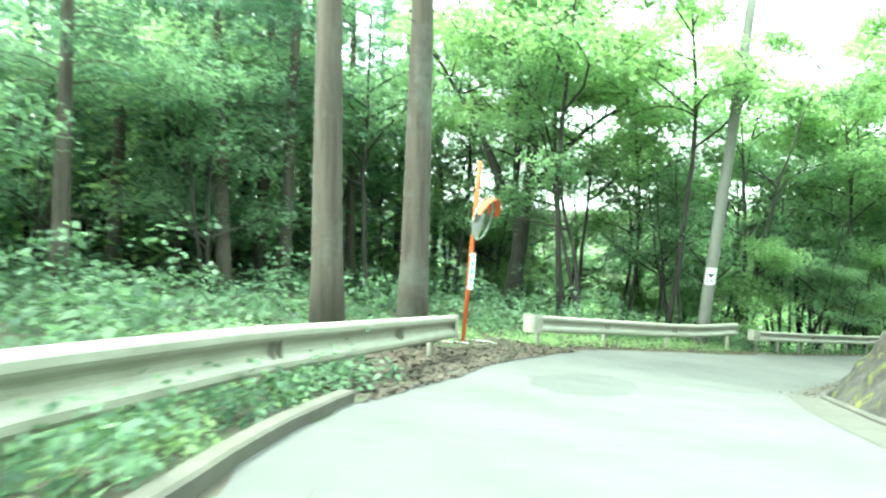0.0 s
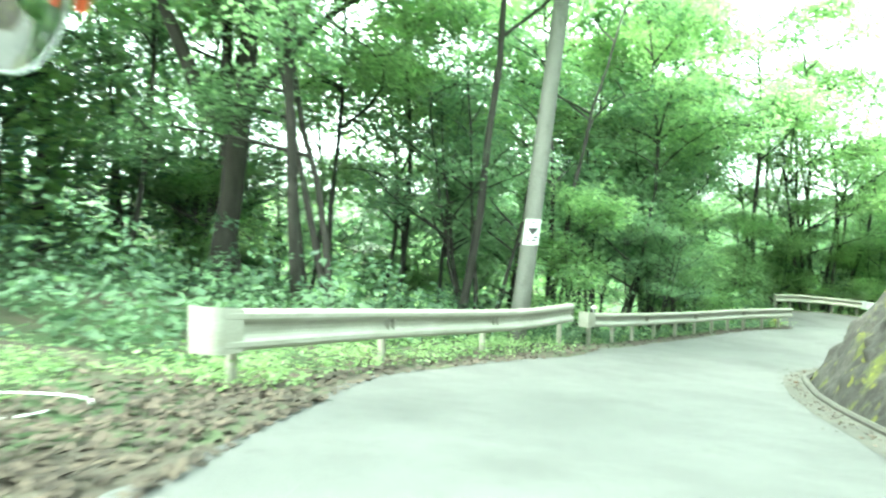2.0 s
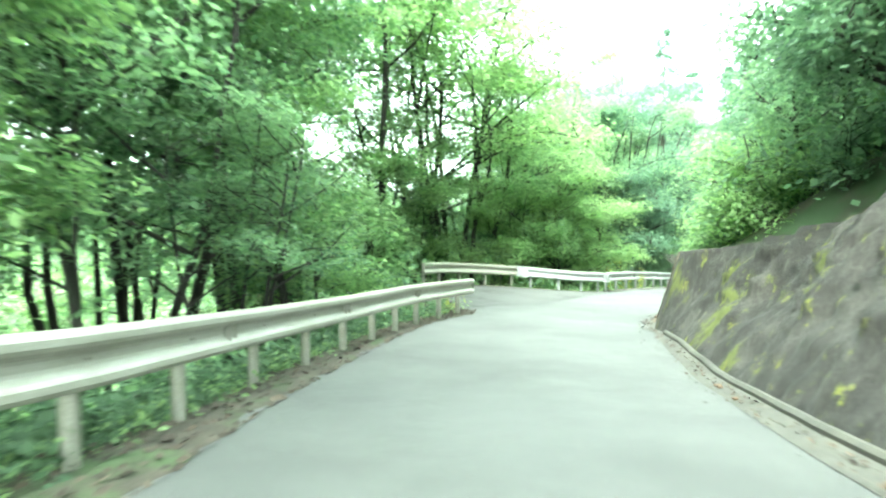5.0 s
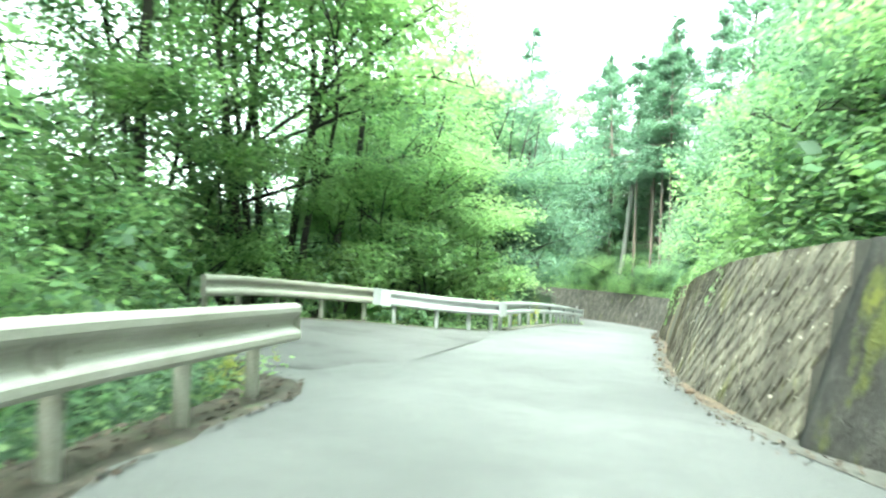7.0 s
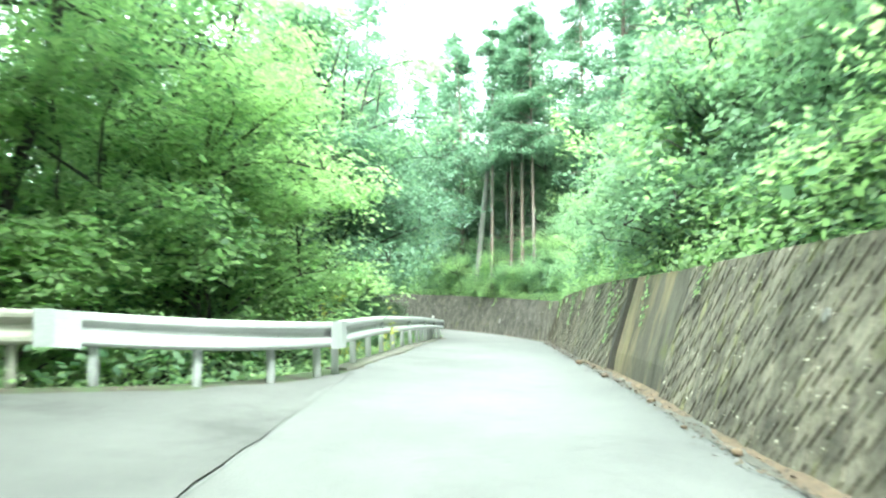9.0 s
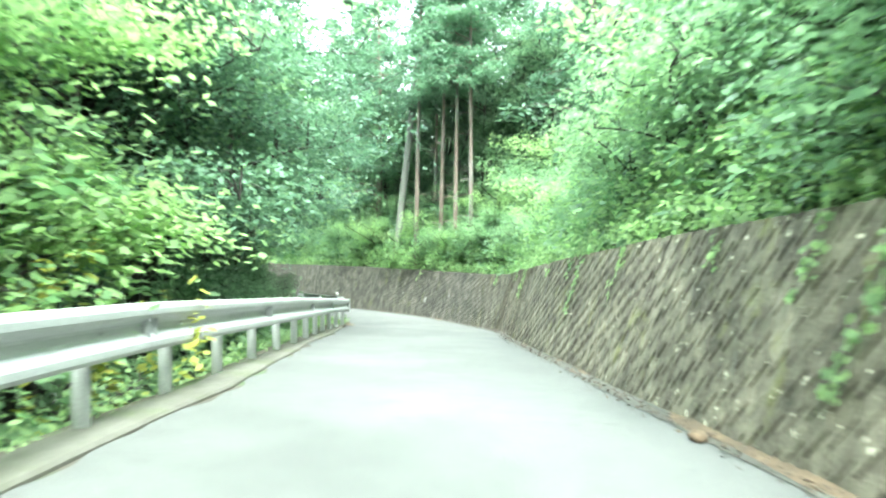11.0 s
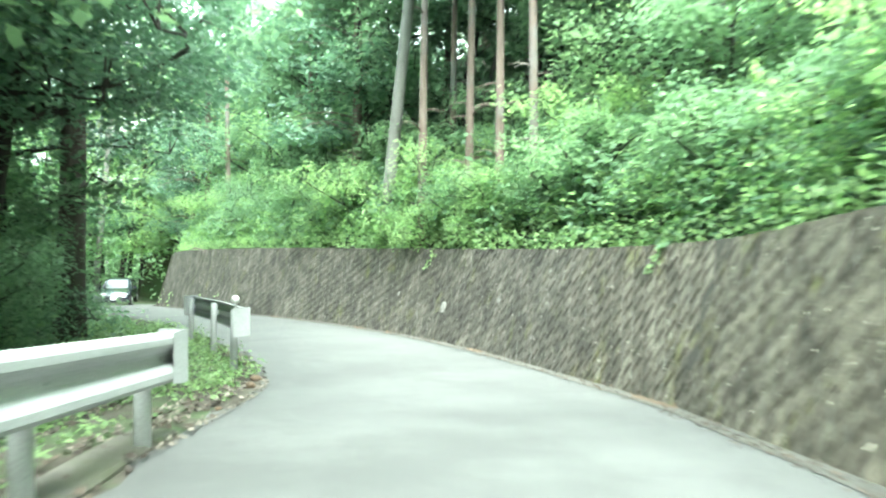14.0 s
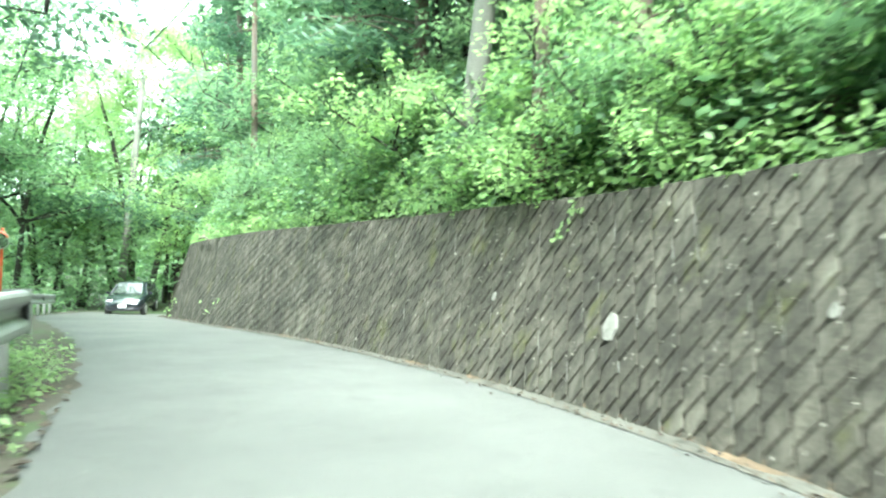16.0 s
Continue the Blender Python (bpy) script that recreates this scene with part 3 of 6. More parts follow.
def guard_rail(pts, mat, label, posts, height=0.78, sleeve=(True, True), dots=(), lean=0.0, tall=0.36, round_r=0.16, plate=0.3):
    k_h, mid = tall / 0.35, tall / 2
    at, p, hs = rail_line(pts, height)
    base = new("guard_rail")
    base.location = p[0]
    tagged(base, label, "guard rail", "guard rails along the road")
    o = Vector(p[0])
    tan = np.gradient(p, axis=0)
    tan /= np.linalg.norm(tan, axis=1)[:, None]

    def frame_at(t):
        c = Vector([np.interp(t, at, p[:, k]) for k in range(3)])
        d = Vector([np.interp(t, at, tan[:, k]) for k in range(3)]).normalized()
        right = d.cross(Vector((0, 0, 1))).normalized()
        return c - o, d, right, float(np.interp(t, at, hs))

    # beams of about four metres, lapped at their ends
    n = max(1, round(at[-1] / 4.2))
    for k in range(n):
        t0, t1 = at[-1] * k / n, at[-1] * (k + 1) / n + (0.15 if k < n - 1 else 0)
        verts, faces, c = [], [], len(RING)
        ts = np.linspace(t0, t1, max(3, int((t1 - t0) / 0.35)))
        for i, t in enumerate(ts):
            q, d, r, h = frame_at(t)
            for a, b in RING:
                verts.append(q + r * (a * k_h + 0.003 * (k % 2)) + Vector((0, 0, h - mid + b * k_h)))
            if i:
                faces += [((i - 1) * c + j, (i - 1) * c + (j + 1) % c, i * c + (j + 1) % c, i * c + j) for j in range(c)]
        faces += [tuple(range(c)), tuple(range(len(verts) - c, len(verts)))[::-1]]
        put("beam", mesh_from("beam", verts, faces, mat), base)
    # rounded end sleeves
    for on_end, t, sign in ((sleeve[0], 0, -1), (sleeve[1], at[-1], 1)):
        if not on_end:
            continue
        q, d, r, h = frame_at(t)
        d = d * sign
        track = [q - d * plate + r * 0.074, q - d * 0.1 + r * 0.078] + [q + d * (round_r * math.sin(w)) + r * (0.078 - round_r * (1 - math.cos(w))) for w in np.linspace(0.0, 1.2, 7)]
        back = -r * 0.98 + d * 0.2
        track += [track[-1] + back * 0.1, track[-1] + back * 0.21]
        verts, faces = [], []
        for i, c in enumerate(track):
            hh = (0.185 if i > 0 else 0.17) * k_h
            inner = (q - r * 0.08 - c).normalized() * 0.006
            verts += [c + Vector((0, 0, h - mid - hh)), c + Vector((0, 0, h - mid + hh)), c + inner + Vector((0, 0, h - mid + hh)), c + inner + Vector((0, 0, h - mid - hh))]
            if i:
                b = (i - 1) * 4
                faces += [(b + j, b + (j + 1) % 4, b + 4 + (j + 1) % 4, b + 4 + j) for j in range(4)]
        faces += [(0, 1, 2, 3), tuple(len(verts) - k for k in (1, 2, 3, 4))]
        put("end_sleeve", mesh_from("end_sleeve", verts, faces, mat, False), base)
    post_me = None
    for t in posts if isinstance(posts, (list, tuple)) else np.arange(0.35, at[-1] - 0.1, (at[-1] - 0.7) / max(1, round((at[-1] - 0.7) / posts)) - 1e-4):
        q, d, r, h = frame_at(t)
        if post_me is None:
            tb = [tube_rows([(0, 0, -0.5), (0, 0, h - 0.05), (0, 0, h - 0.03)], [0.057, 0.057, 0.035], 14)]
            post_me = tubes_mesh("post", tb, mat)
            bm = box(bmesh.new(), 0, 0, 0, 0.11, 0.1, 0.09, bevel=0.01)
            brk_me = bpy.data.meshes.new("bracket")
            bm.to_mesh(brk_me)
            bm.free()
            brk_me.materials.append(mat)
            bolt_me = tubes_mesh("bolt", [tube_rows([(0, 0, 0), (0.014, 0, 0), (0.02, 0, 0)], [0.011, 0.011, 0.006], 8)], mat)
        turn = math.degrees(math.atan2(r[1], r[0]))
        c = q - r * 0.115
        wob = random.uniform(-1, 1)
        put("post", post_me, base, m=pose(c[0], c[1], c[2], wob, lean + random.uniform(-0.6, 0.6), turn))
        k = q - r * 0.078 + Vector((0, 0, h - mid))
        put("bracket", brk_me, base, m=pose(k[0], k[1], k[2], 0, 0, turn))
        k = q + r * 0.001 + Vector((0, 0, h - mid))
        put("bolt", bolt_me, base, m=pose(k[0], k[1], k[2], 0, 0, turn))
    for t in dots:
        q, d, r, h = frame_at(t)
        stem = put("delineator", tubes_mesh("delineator", [tube_rows([(0, 0, h - 0.02), (0, 0, h + 0.08)], [0.012, 0.012], 8)], M_STEEL), base, "round white road delineator on a short stem", pose(q[0] - r[0] * 0.1, q[1] - r[1] * 0.1, q[2]))
        put("reflector", tubes_mesh("reflector", [tube_rows([(-d * 0.012), (d * 0.012), (d * 0.02)], [0.058, 0.058, 0.05], 16)], M_REFLECT), stem, "milky white reflector disc", pose(0, 0, h + 0.12))
    return base


M_STEEL = surface("galvanised_steel", [(0.3, (0.42, 0.43, 0.43)), (0.7, (0.6, 0.61, 0.61))], 4, 0.45, 80, 0, metal=0.7)
M_REFLECT = surface("white_reflector", [(0.3, (0.75, 0.74, 0.7)), (0.7, (0.82, 0.82, 0.8))], 6, 0.3, 80, 0)

guard_rail([(-9, 2.4, 0.72), (3, 2.3, 0.72), (5.6, 2.24, 0.69), (8.6, 2.2, 0.71), (11, 2.4, 0.74), (13.2, 2.7, 0.76)], M_RAIL, "long cream-painted guard rail, scuffed and streaked, above the bend", [0.4, 3.4, 6.4, 9.4, 12.4, 15.5, 21.7], height=0.8, sleeve=(False, True), tall=0.44, round_r=0.05)
guard_rail([(17.2, 3.0, 0.8), (20.5, 2.85, 0.81), (23.6, 2.5, 0.81), (25.4, 2.27, 0.85), (27.35, 2.0, 1.02)], M_RAIL, "cream-painted guard rail dented and bent up at its lower end", 3.0, height=0.86, sleeve=(True, False), tall=0.43, round_r=0.14)
guard_rail([(28.75, 2.12), (29.9, 1.9), (33, 1.84), (36, 1.78), (39.5, 1.86), (43.0, 1.84)], M_RAIL, "cream-painted guard rail with close-set posts", [0.32, 1.6, 3.05, 4.75, 6.3, 7.8, 9.1, 10.35, 11.6, 12.95, 14.25], height=0.8, sleeve=(True, False), dots=(0.5,), round_r=0.06)
BAY = [(46.9, 5.2), (48.5, 5.45), (50.2, 5.3), (52.55, 4.25)]
BAY_END = [(52.55, 4.2), (53.1, 3.05), (54.2, 2.3), (55.65, 1.88)]
LOWER = [(55.7, 1.86), (58, 1.83), (60, 1.78), (66, 1.68), (72.6, 1.6), (75.75, 1.42)]
guard_rail(BAY, M_RAIL, "grey-white guard rail round the back of the lay-by", 1.45, height=0.78, sleeve=(False, False))
bay_end_rail = guard_rail(BAY_END, M_RAIL_NEW, "white guard rail closing the lay-by towards the lane", 1.2, height=0.78, sleeve=(False, False))
lower_rail = guard_rail(LOWER, M_RAIL_NEW, "white guard rail with close-set posts beside the lower wall", 1.5, height=0.8, sleeve=(False, True), round_r=0.06)


def corner_plate(rail, a, b, c, tall, mat):
    """A smooth plate bent round the corner b where two rails meet, on the road's side of the beams."""
    pts = [on(*a), on(*b), on(*c)]
    path = [pts[0].lerp(pts[1], u) for u in (0, 0.5, 0.86)] + [pts[0].lerp(pts[1], 0.95).lerp(pts[1].lerp(pts[2], 0.08), 0.5)] + [pts[1].lerp(pts[2], u) for u in (0.14, 0.5, 1)]
    verts, faces = [], []
    for i, q in enumerate(path):
        d = (path[min(i + 1, 6)] - path[max(i - 1, 0)]).normalized()
        r = d.cross(Vector((0, 0, 1))).normalized()
        for off in (0.088, 0.08):
            for z in (0.79 - tall, 0.79):
                verts.append(q + r * off + Vector((0, 0, z)) - rail.location)
        if i:
            o = i * 4 - 4
            faces += [(o, o + 1, o + 5, o + 4), (o + 3, o + 2, o + 6, o + 7), (o + 1, o + 3, o + 7, o + 5), (o + 2, o, o + 4, o + 6)]
    faces += [(0, 2, 3, 1), (24, 25, 27, 26)]
    put("corner_plate", mesh_from("corner_plate", verts, faces, mat), rail, "smooth white plate bent round the rail's corner")


corner_plate(bay_end_rail, (52.33, 4.345), (52.55, 4.22), (52.66, 3.97), 0.39, M_RAIL_NEW)
corner_plate(lower_rail, (55.38, 1.96), (55.68, 1.87), (55.95, 1.86), 0.39, M_RAIL_NEW)
guard_rail([(81.5, 1.65), (82.8, 1.75), (85, 1.82), (87.6, 1.74)], M_RAIL_NEW, "short greenish-white guard rail starting with a box-like sleeve in the grass", 2.2, height=0.96, sleeve=(True, True), dots=(0.3,), tall=0.4, round_r=0.07, plate=0.16)
guard_rail([(93.4, 2.45), (97, 2.05), (103, 1.85), (113, 2.1)], M_RAIL_NEW, "white guard rail farther down the bend", 2.0, height=0.78, sleeve=(True, False), round_r=0.08)


# ---- plants ----
def leaf_quads(c, d, n, length, width):
    """Corners of diamond leaves at c, pointing along d, facing n."""
    d = d / np.linalg.norm(d, axis=1)[:, None]
    side = np.cross(d, n)
    side /= np.linalg.norm(side, axis=1)[:, None] + 1e-9
    l, w = np.asarray(length)[:, None] / 2, np.asarray(width)[:, None] / 2
    return np.stack([c - d * l, c + side * w - d * l * 0.1, c + d * l, c - side * w - d * l * 0.1], 1).reshape(-1, 3)


def sprays(centres, radius, per, size, rng, droop=0.35, flat=0.12, tilt=0.35):
    """Leaves in flat, slightly drooping layers round the given centres."""
    m = len(centres)
    rad = np.asarray(radius) if np.ndim(radius) else np.full(m, radius)
    k = np.repeat(np.arange(m), per)
    a, r = rng.uniform(0, 2 * np.pi, m * per), np.sqrt(rng.uniform(0.02, 1, m * per))
    rr = r * rad[k]
    c = centres[k] + np.stack([np.cos(a) * rr, np.sin(a) * rr, rng.normal(0, flat, m * per) - droop * rr * r], 1)
    ax = rng.normal(0, 0.22, (m, 2))[k]
    c[:, 2] += (np.cos(a) * rr) * ax[:, 0] + (np.sin(a) * rr) * ax[:, 1]
    b = a + rng.normal(0, 0.8, m * per)
    d = np.stack([np.cos(b), np.sin(b), rng.normal(-0.3, 0.3, m * per)], 1)
    n = np.stack([rng.normal(0, tilt, m * per), rng.normal(0, tilt, m * per), np.ones(m * per)], 1)
    ln = size * rng.uniform(0.7, 1.4, m * per)
    return leaf_quads(c, d, n, ln, ln * rng.uniform(0.45, 0.7, m * per))


def curve_points(a, b, bend, n=6):
    a, b = Vector(a), Vector(b)
    return [a.lerp(b, u) + Vector(bend) * (4 * u * (1 - u)) for u in np.linspace(0, 1, n)]


def broad_tree(seed, height, crown_from, spread, stems=1, trunk_r=0.14, leaf=0.16, n_spray=260, per=30, mat=None, lean=0.06, bark=None, main=()):
    """Meshes of the stems, the branches of each stem and the crown of one broadleaf tree at the origin."""
    rng = np.random.default_rng(seed)
    trunks, boughs, tips = [], [], []
    for st in range(stems):
        w = rng.uniform(0, 2 * np.pi)
        out = (0.14 if stems > 1 else 0.0) * rng.uniform(0.6, 1.3)
        top = Vector((math.cos(w) * height * (lean + out), math.sin(w) * height * (lean + out), height * rng.uniform(0.85, 1.0)))
        foot = Vector((math.cos(w), math.sin(w), 0)) * (0.18 * (stems > 1))
        foot.z = -0.5
        bend = Vector((rng.normal(0, 0.3), rng.normal(0, 0.3), 0)) * height / 9
        pts = curve_points(foot, top, bend, 10)
        for i in range(2, 9):
            pts[i] = pts[i] + Vector((rng.normal(0, 0.05), rng.normal(0, 0.05), 0))
        r0 = trunk_r * (0.75 if stems > 1 else 1)
        trunks.append(tube_rows(pts, [r0 * (1.3 if i == 0 else 1) * (1 - 0.85 * i / 9) + 0.008 for i in range(10)], 10))
        limbs = []
        for _ in range(max(6, 13 // stems)):
            u = rng.uniform(crown_from, 0.97)
            i = min(8, int(u * 9))
            p = pts[i].lerp(pts[i + 1], u * 9 - i)
            wa = rng.uniform(0, 2 * np.pi)
            ln = spread * rng.uniform(0.6, 1.05) * (1.1 - 0.55 * max(0, u - crown_from))
            q = p + Vector((math.cos(wa) * ln, math.sin(wa) * ln, ln * rng.uniform(0.1, 0.75)))
            lp = curve_points(p, q, (rng.normal(0, 0.15) * ln, rng.normal(0, 0.15) * ln, 0.1 * ln), 6)
            lr = r0 * (1 - 0.8 * u) * 0.55 + 0.012
            bough = [tube_rows(lp, [lr * (1 - 0.8 * k / 5) + 0.004 for k in range(6)], 6, False)]
            limbs.append(bough)
            for k in range(2, 6):
                tips.append(lp[k])
                for _ in range(2):
                    e = lp[k] + Vector((rng.normal(0, 0.28), rng.normal(0, 0.28), rng.uniform(-0.05, 0.3))) * ln * 0.55
                    bough.append(tube_rows([lp[k], lp[k].lerp(e, 0.5) + Vector((0, 0, 0.06 * ln)), e], [lr * 0.35 + 0.003, lr * 0.2 + 0.003, 0.003], 4, False))
                    tips.append(e)
        tips.append(pts[-1])
        boughs += limbs
    for z0, reach, rise, bearing, r in main:
        p = Vector((0, 0, z0))
        dx, dy = math.cos(radians(bearing)), math.sin(radians(bearing))
        lp = [p + Vector((dx * reach * u, dy * reach * u, rise * u ** 0.85)) + Vector((0, 0, 0.35 * math.sin(u * 5) * u)) for u in np.linspace(0, 1, 8)]
        bough = [tube_rows(lp, [r * (1 - 0.75 * k / 7) for k in range(8)], 9, False)]
        for k in range(3, 8):
            for _ in range(2):
                e = lp[k] + Vector((rng.normal(0, 0.9), rng.normal(0, 0.9), rng.uniform(0.2, 1.2)))
                bough.append(tube_rows([lp[k], lp[k].lerp(e, 0.5), e], [r * 0.3, r * 0.2, 0.006], 5, False))
                tips.append(e)
        boughs.append(bough)
    tips = np.array(tips)
    pick = np.resize(rng.permutation(len(tips)), n_spray)
    c = tips[pick] + rng.normal(0, 0.3, (n_spray, 3)) * [1, 1, 0.5]
    q = sprays(c, rng.uniform(0.45, 0.95, n_spray) * spread / 3.2, per, leaf, rng)
    b = bark or M_BARK_DARK
    return [("trunk", tubes_mesh("trunk", [t], b)) for t in trunks] + [("branch", tubes_mesh("branch", l, b)) for l in boughs] + [("crown", quads_mesh("crown", q, mat or M_LEAF))]


def conifer(seed, height, crown_from, spread, trunk_r, bark, per=26, rows=60, dead=8, leaf=0.26, mat=None):
    """Meshes of a straight conifer with drooping sprays of needles."""
    rng = np.random.default_rng(seed)
    pts = curve_points((0, 0, -0.6), (rng.normal(0, 0.15), rng.normal(0, 0.15), height), (rng.normal(0, 0.1), 0, 0), 12)
    trunk = tubes_mesh("trunk", [tube_rows(pts, [trunk_r * (1.25 if i == 0 else 1) * (1 - 0.9 * i / 11) + 0.01 for i in range(12)], 16)], bark)
    limbs, bare, cs, rad = [], [], [], []
    for k in range(rows + dead):
        live = k >= dead
        u = rng.uniform(crown_from, 0.99) if live else rng.uniform(0.25 * crown_from, crown_from)
        wa = rng.uniform(0, 2 * np.pi)
        ln = spread * ((1 - u) / (1 - crown_from)) ** 0.7 * rng.uniform(0.7, 1.1) + 0.25 if live else rng.uniform(0.4, 1.1)
        i = min(10, int(u * 11))
        p = pts[i].lerp(pts[i + 1], u * 11 - i)
        q = p + Vector((math.cos(wa) * ln, math.sin(wa) * ln, ln * rng.uniform(-0.25, 0.15)))
        (limbs if live else bare).append(tube_rows(curve_points(p, q, (0, 0, 0.12 * ln), 4), [0.028, 0.02, 0.012, 0.005], 4, False))
        if live:
            for t in (0.3, 0.5, 0.7, 0.87, 1.0):
                cs.append(p.lerp(q, t) + Vector((0, 0, 0.06)))
                rad.append(0.16 + 0.3 * ln / spread)
    q = sprays(np.array(cs), np.array(rad), per, leaf, rng, 0.6, 0.12, 0.6)
    q = q.reshape(-1, 4, 3)
    c = q.mean(1, keepdims=True)
    thin = c + (q - c) * np.array([1, 0.45, 1, 0.45])[None, :, None]
    twigs = np.array([v[i] for v, f in limbs for q in f for i in q])
    both = quads_mesh("crown", np.vstack([thin.reshape(-1, 3), twigs]), mat or M_NEEDLE)
    both.materials.append(bark)
    both.polygons.foreach_set("material_index", [0] * len(thin) + [1] * (len(twigs) // 4))
    return [("trunk", trunk)] + [("dead_branch", tubes_mesh("dead_branch", [b], bark)) for b in bare] + [("crown", both)]


def plant(meshes, name, label, category, group):
    ob = new(name)
    tagged(ob, label, category, group)
    for n, me in meshes:
        put(n, me, ob)
    return ob


def ground_at(x, y):
    return float(ground_height(np.array([x]), np.array([y]))[0])


def stand(ob, x, y, turn=0.0, scale=1.0, tilt=(0, 0), dz=0.0):
    ob.matrix_basis = pose(x, y, ground_at(x, y) + dz, tilt[0], tilt[1], turn) @ Matrix.Scale(scale, 4)
    return ob


def again(ob, x, y, turn=0.0, scale=1.0, tilt=(0, 0), dz=0.0):
    return stand(copy_thing(ob, Matrix()), x, y, turn, scale, tilt, dz)


def at_road(s, lat):
    p = on(s, lat)
    return p[0], p[1]


def grove(kinds, spots, low, high, seed, lean=2.0):
    """Trees of several kinds at (distance along, offset) of the road."""
    r = random.Random(seed)
    for i, (s, lat) in enumerate(spots):
        x, y = at_road(s, lat)
        again(kinds[i % len(kinds)], x, y, r.uniform(0, 360), r.uniform(low, high), (r.uniform(-lean, lean), r.uniform(-lean, lean)))


# big cedars beside the first rail
cedar = plant(conifer(3, 21, 0.3, 2.9, 0.31, M_BARK_CEDAR, rows=90), "cedar_tree", "tall cedar with a straight fibrous grey-brown trunk", "cedar tree", "cedars by the upper bend")
bare_cedar = plant(conifer(8, 22, 0.55, 2.9, 0.31, M_BARK_CEDAR, rows=70, dead=4), "cedar_tree", "tall bare-stemmed cedar close behind the guard rail", "cedar tree", "cedars by the upper bend")
stand(bare_cedar, -2.86, 10.66, 0, 1.0, (0, 1.0))
again(bare_cedar, -1.36, 12.07, 140, 1.02, (0, 1.2))
stand(cedar, -10.4, 15.4, 40, 0.75)
for x, y, t, k in ((-7.4, 19.5, 200, 0.8), (-12.0, 22.0, 80, 0.8), (-4.8, 30.0, 300, 0.8), (-3.0, 35.5, 70, 0.9), (-1.2, 40.0, 20, 0.9), (-16, 30, 10, 1.0), (-9.5, 33.0, 100, 1.0), (-18.0, 14.0, 250, 0.9), (-14.5, 8.5, 20, 0.85), (-20, 22, 70, 0.9), (-13, 38, 150, 1.0), (-22, 34, 10, 1.0), (-5, 42, 60, 1.0), (-26, 20, 0, 1.0), (-17, 46, 20, 1.0), (-8, 26, 30, 0.9), (-14.5, 26.5, 90, 0.95), (-11.5, 28, 10, 0.9), (-8.5, 37.5, 60, 1.0), (-20, 38, 0, 1.0), (-10, 50, 0, 1.0), (-25, 28, 20, 1.0), (-6.3, 22.6, 15, 0.85)):
    again(cedar, x, y, t, k, (0, 1))

slim = plant(broad_tree(11, 10.5, 0.42, 3.0, 1, 0.1, n_spray=300), "broadleaf_tree", "slender broadleaf tree with layered green sprays", "tree", "woodland trees")
clump = plant(broad_tree(12, 9.0, 0.4, 2.9, 4, 0.11, n_spray=330, per=26), "broadleaf_tree", "several-stemmed broadleaf tree with dark thin stems", "tree", "woodland trees")
forked = plant(broad_tree(13, 11.5, 0.38, 3.4, 2, 0.12, n_spray=300), "broadleaf_tree", "forked broadleaf tree with a loose layered crown", "tree", "woodland trees")
young = plant(broad_tree(14, 5.5, 0.12, 2.3, 2, 0.06, mat=M_LEAF_BRIGHT, n_spray=380, leaf=0.125), "young_tree", "young bright green tree with low branches", "tree", "young trees along the road")
dusky = plant(broad_tree(15, 8.0, 0.15, 3.0, 2, 0.1, mat=M_LEAF_DARK, n_spray=280), "broadleaf_tree", "shady dark green understorey tree", "tree", "woodland trees")
tall = plant(broad_tree(16, 16.5, 0.34, 4.2, 2, 0.14, leaf=0.19, n_spray=330), "tall_tree", "tall broadleaf tree with a high layered crown", "tree", "tall trees behind the guard rails")
stand(tall, *at_road(33, 18), 10)
grove((tall,), [(44, 13.5), (50, 13), (30, 20), (19, 19)], 0.85, 1.1, 9, 3)
for k, ob in enumerate((slim, clump, forked, dusky)):
    x, y = at_road(25 + 5 * k, 19)
    stand(ob, x, y, 30 * k)
stand(young, *at_road(50.5, 8.4), 40)

# tall slender trees close behind the second and third rails, their crowns closing the sky
lofty = plant(broad_tree(17, 17.5, 0.48, 4.4, 1, 0.12, leaf=0.19, n_spray=480, per=29, lean=0.03, mat=M_LEAF_BRIGHT), "tall_tree", "tall slender tree leaning towards the light behind the rail", "tree", "tall trees behind the guard rails")
stand(lofty, *at_road(28.3, 5.6), 40)
again(lofty, *at_road(30.5, 9.8), 155, 0.95)
for k, (s, lat, k_s) in enumerate(((24.4, 7.2, 1.0), (38.0, 6.6, 1.0), (41, 7.4, 0.95), (27.2, 9.4, 1.1), (36.3, 8.0, 1.0), (29.5, 11.5, 0.9), (32.2, 13.2, 1.0), (25.8, 15.0, 0.95), (34.6, 12.0, 0.95), (40.2, 8.8, 1.1), (37.4, 12.8, 1.1), (31.4, 16.0, 1.0), (43.6, 8.4, 0.9), (46.0, 9.6, 1.1), (49.3, 8.6, 1.15), (51.6, 9.4, 1.1))):
    again(lofty, *at_road(s, lat), 77 * k, k_s, (2 - k % 5, 1 - k % 4))
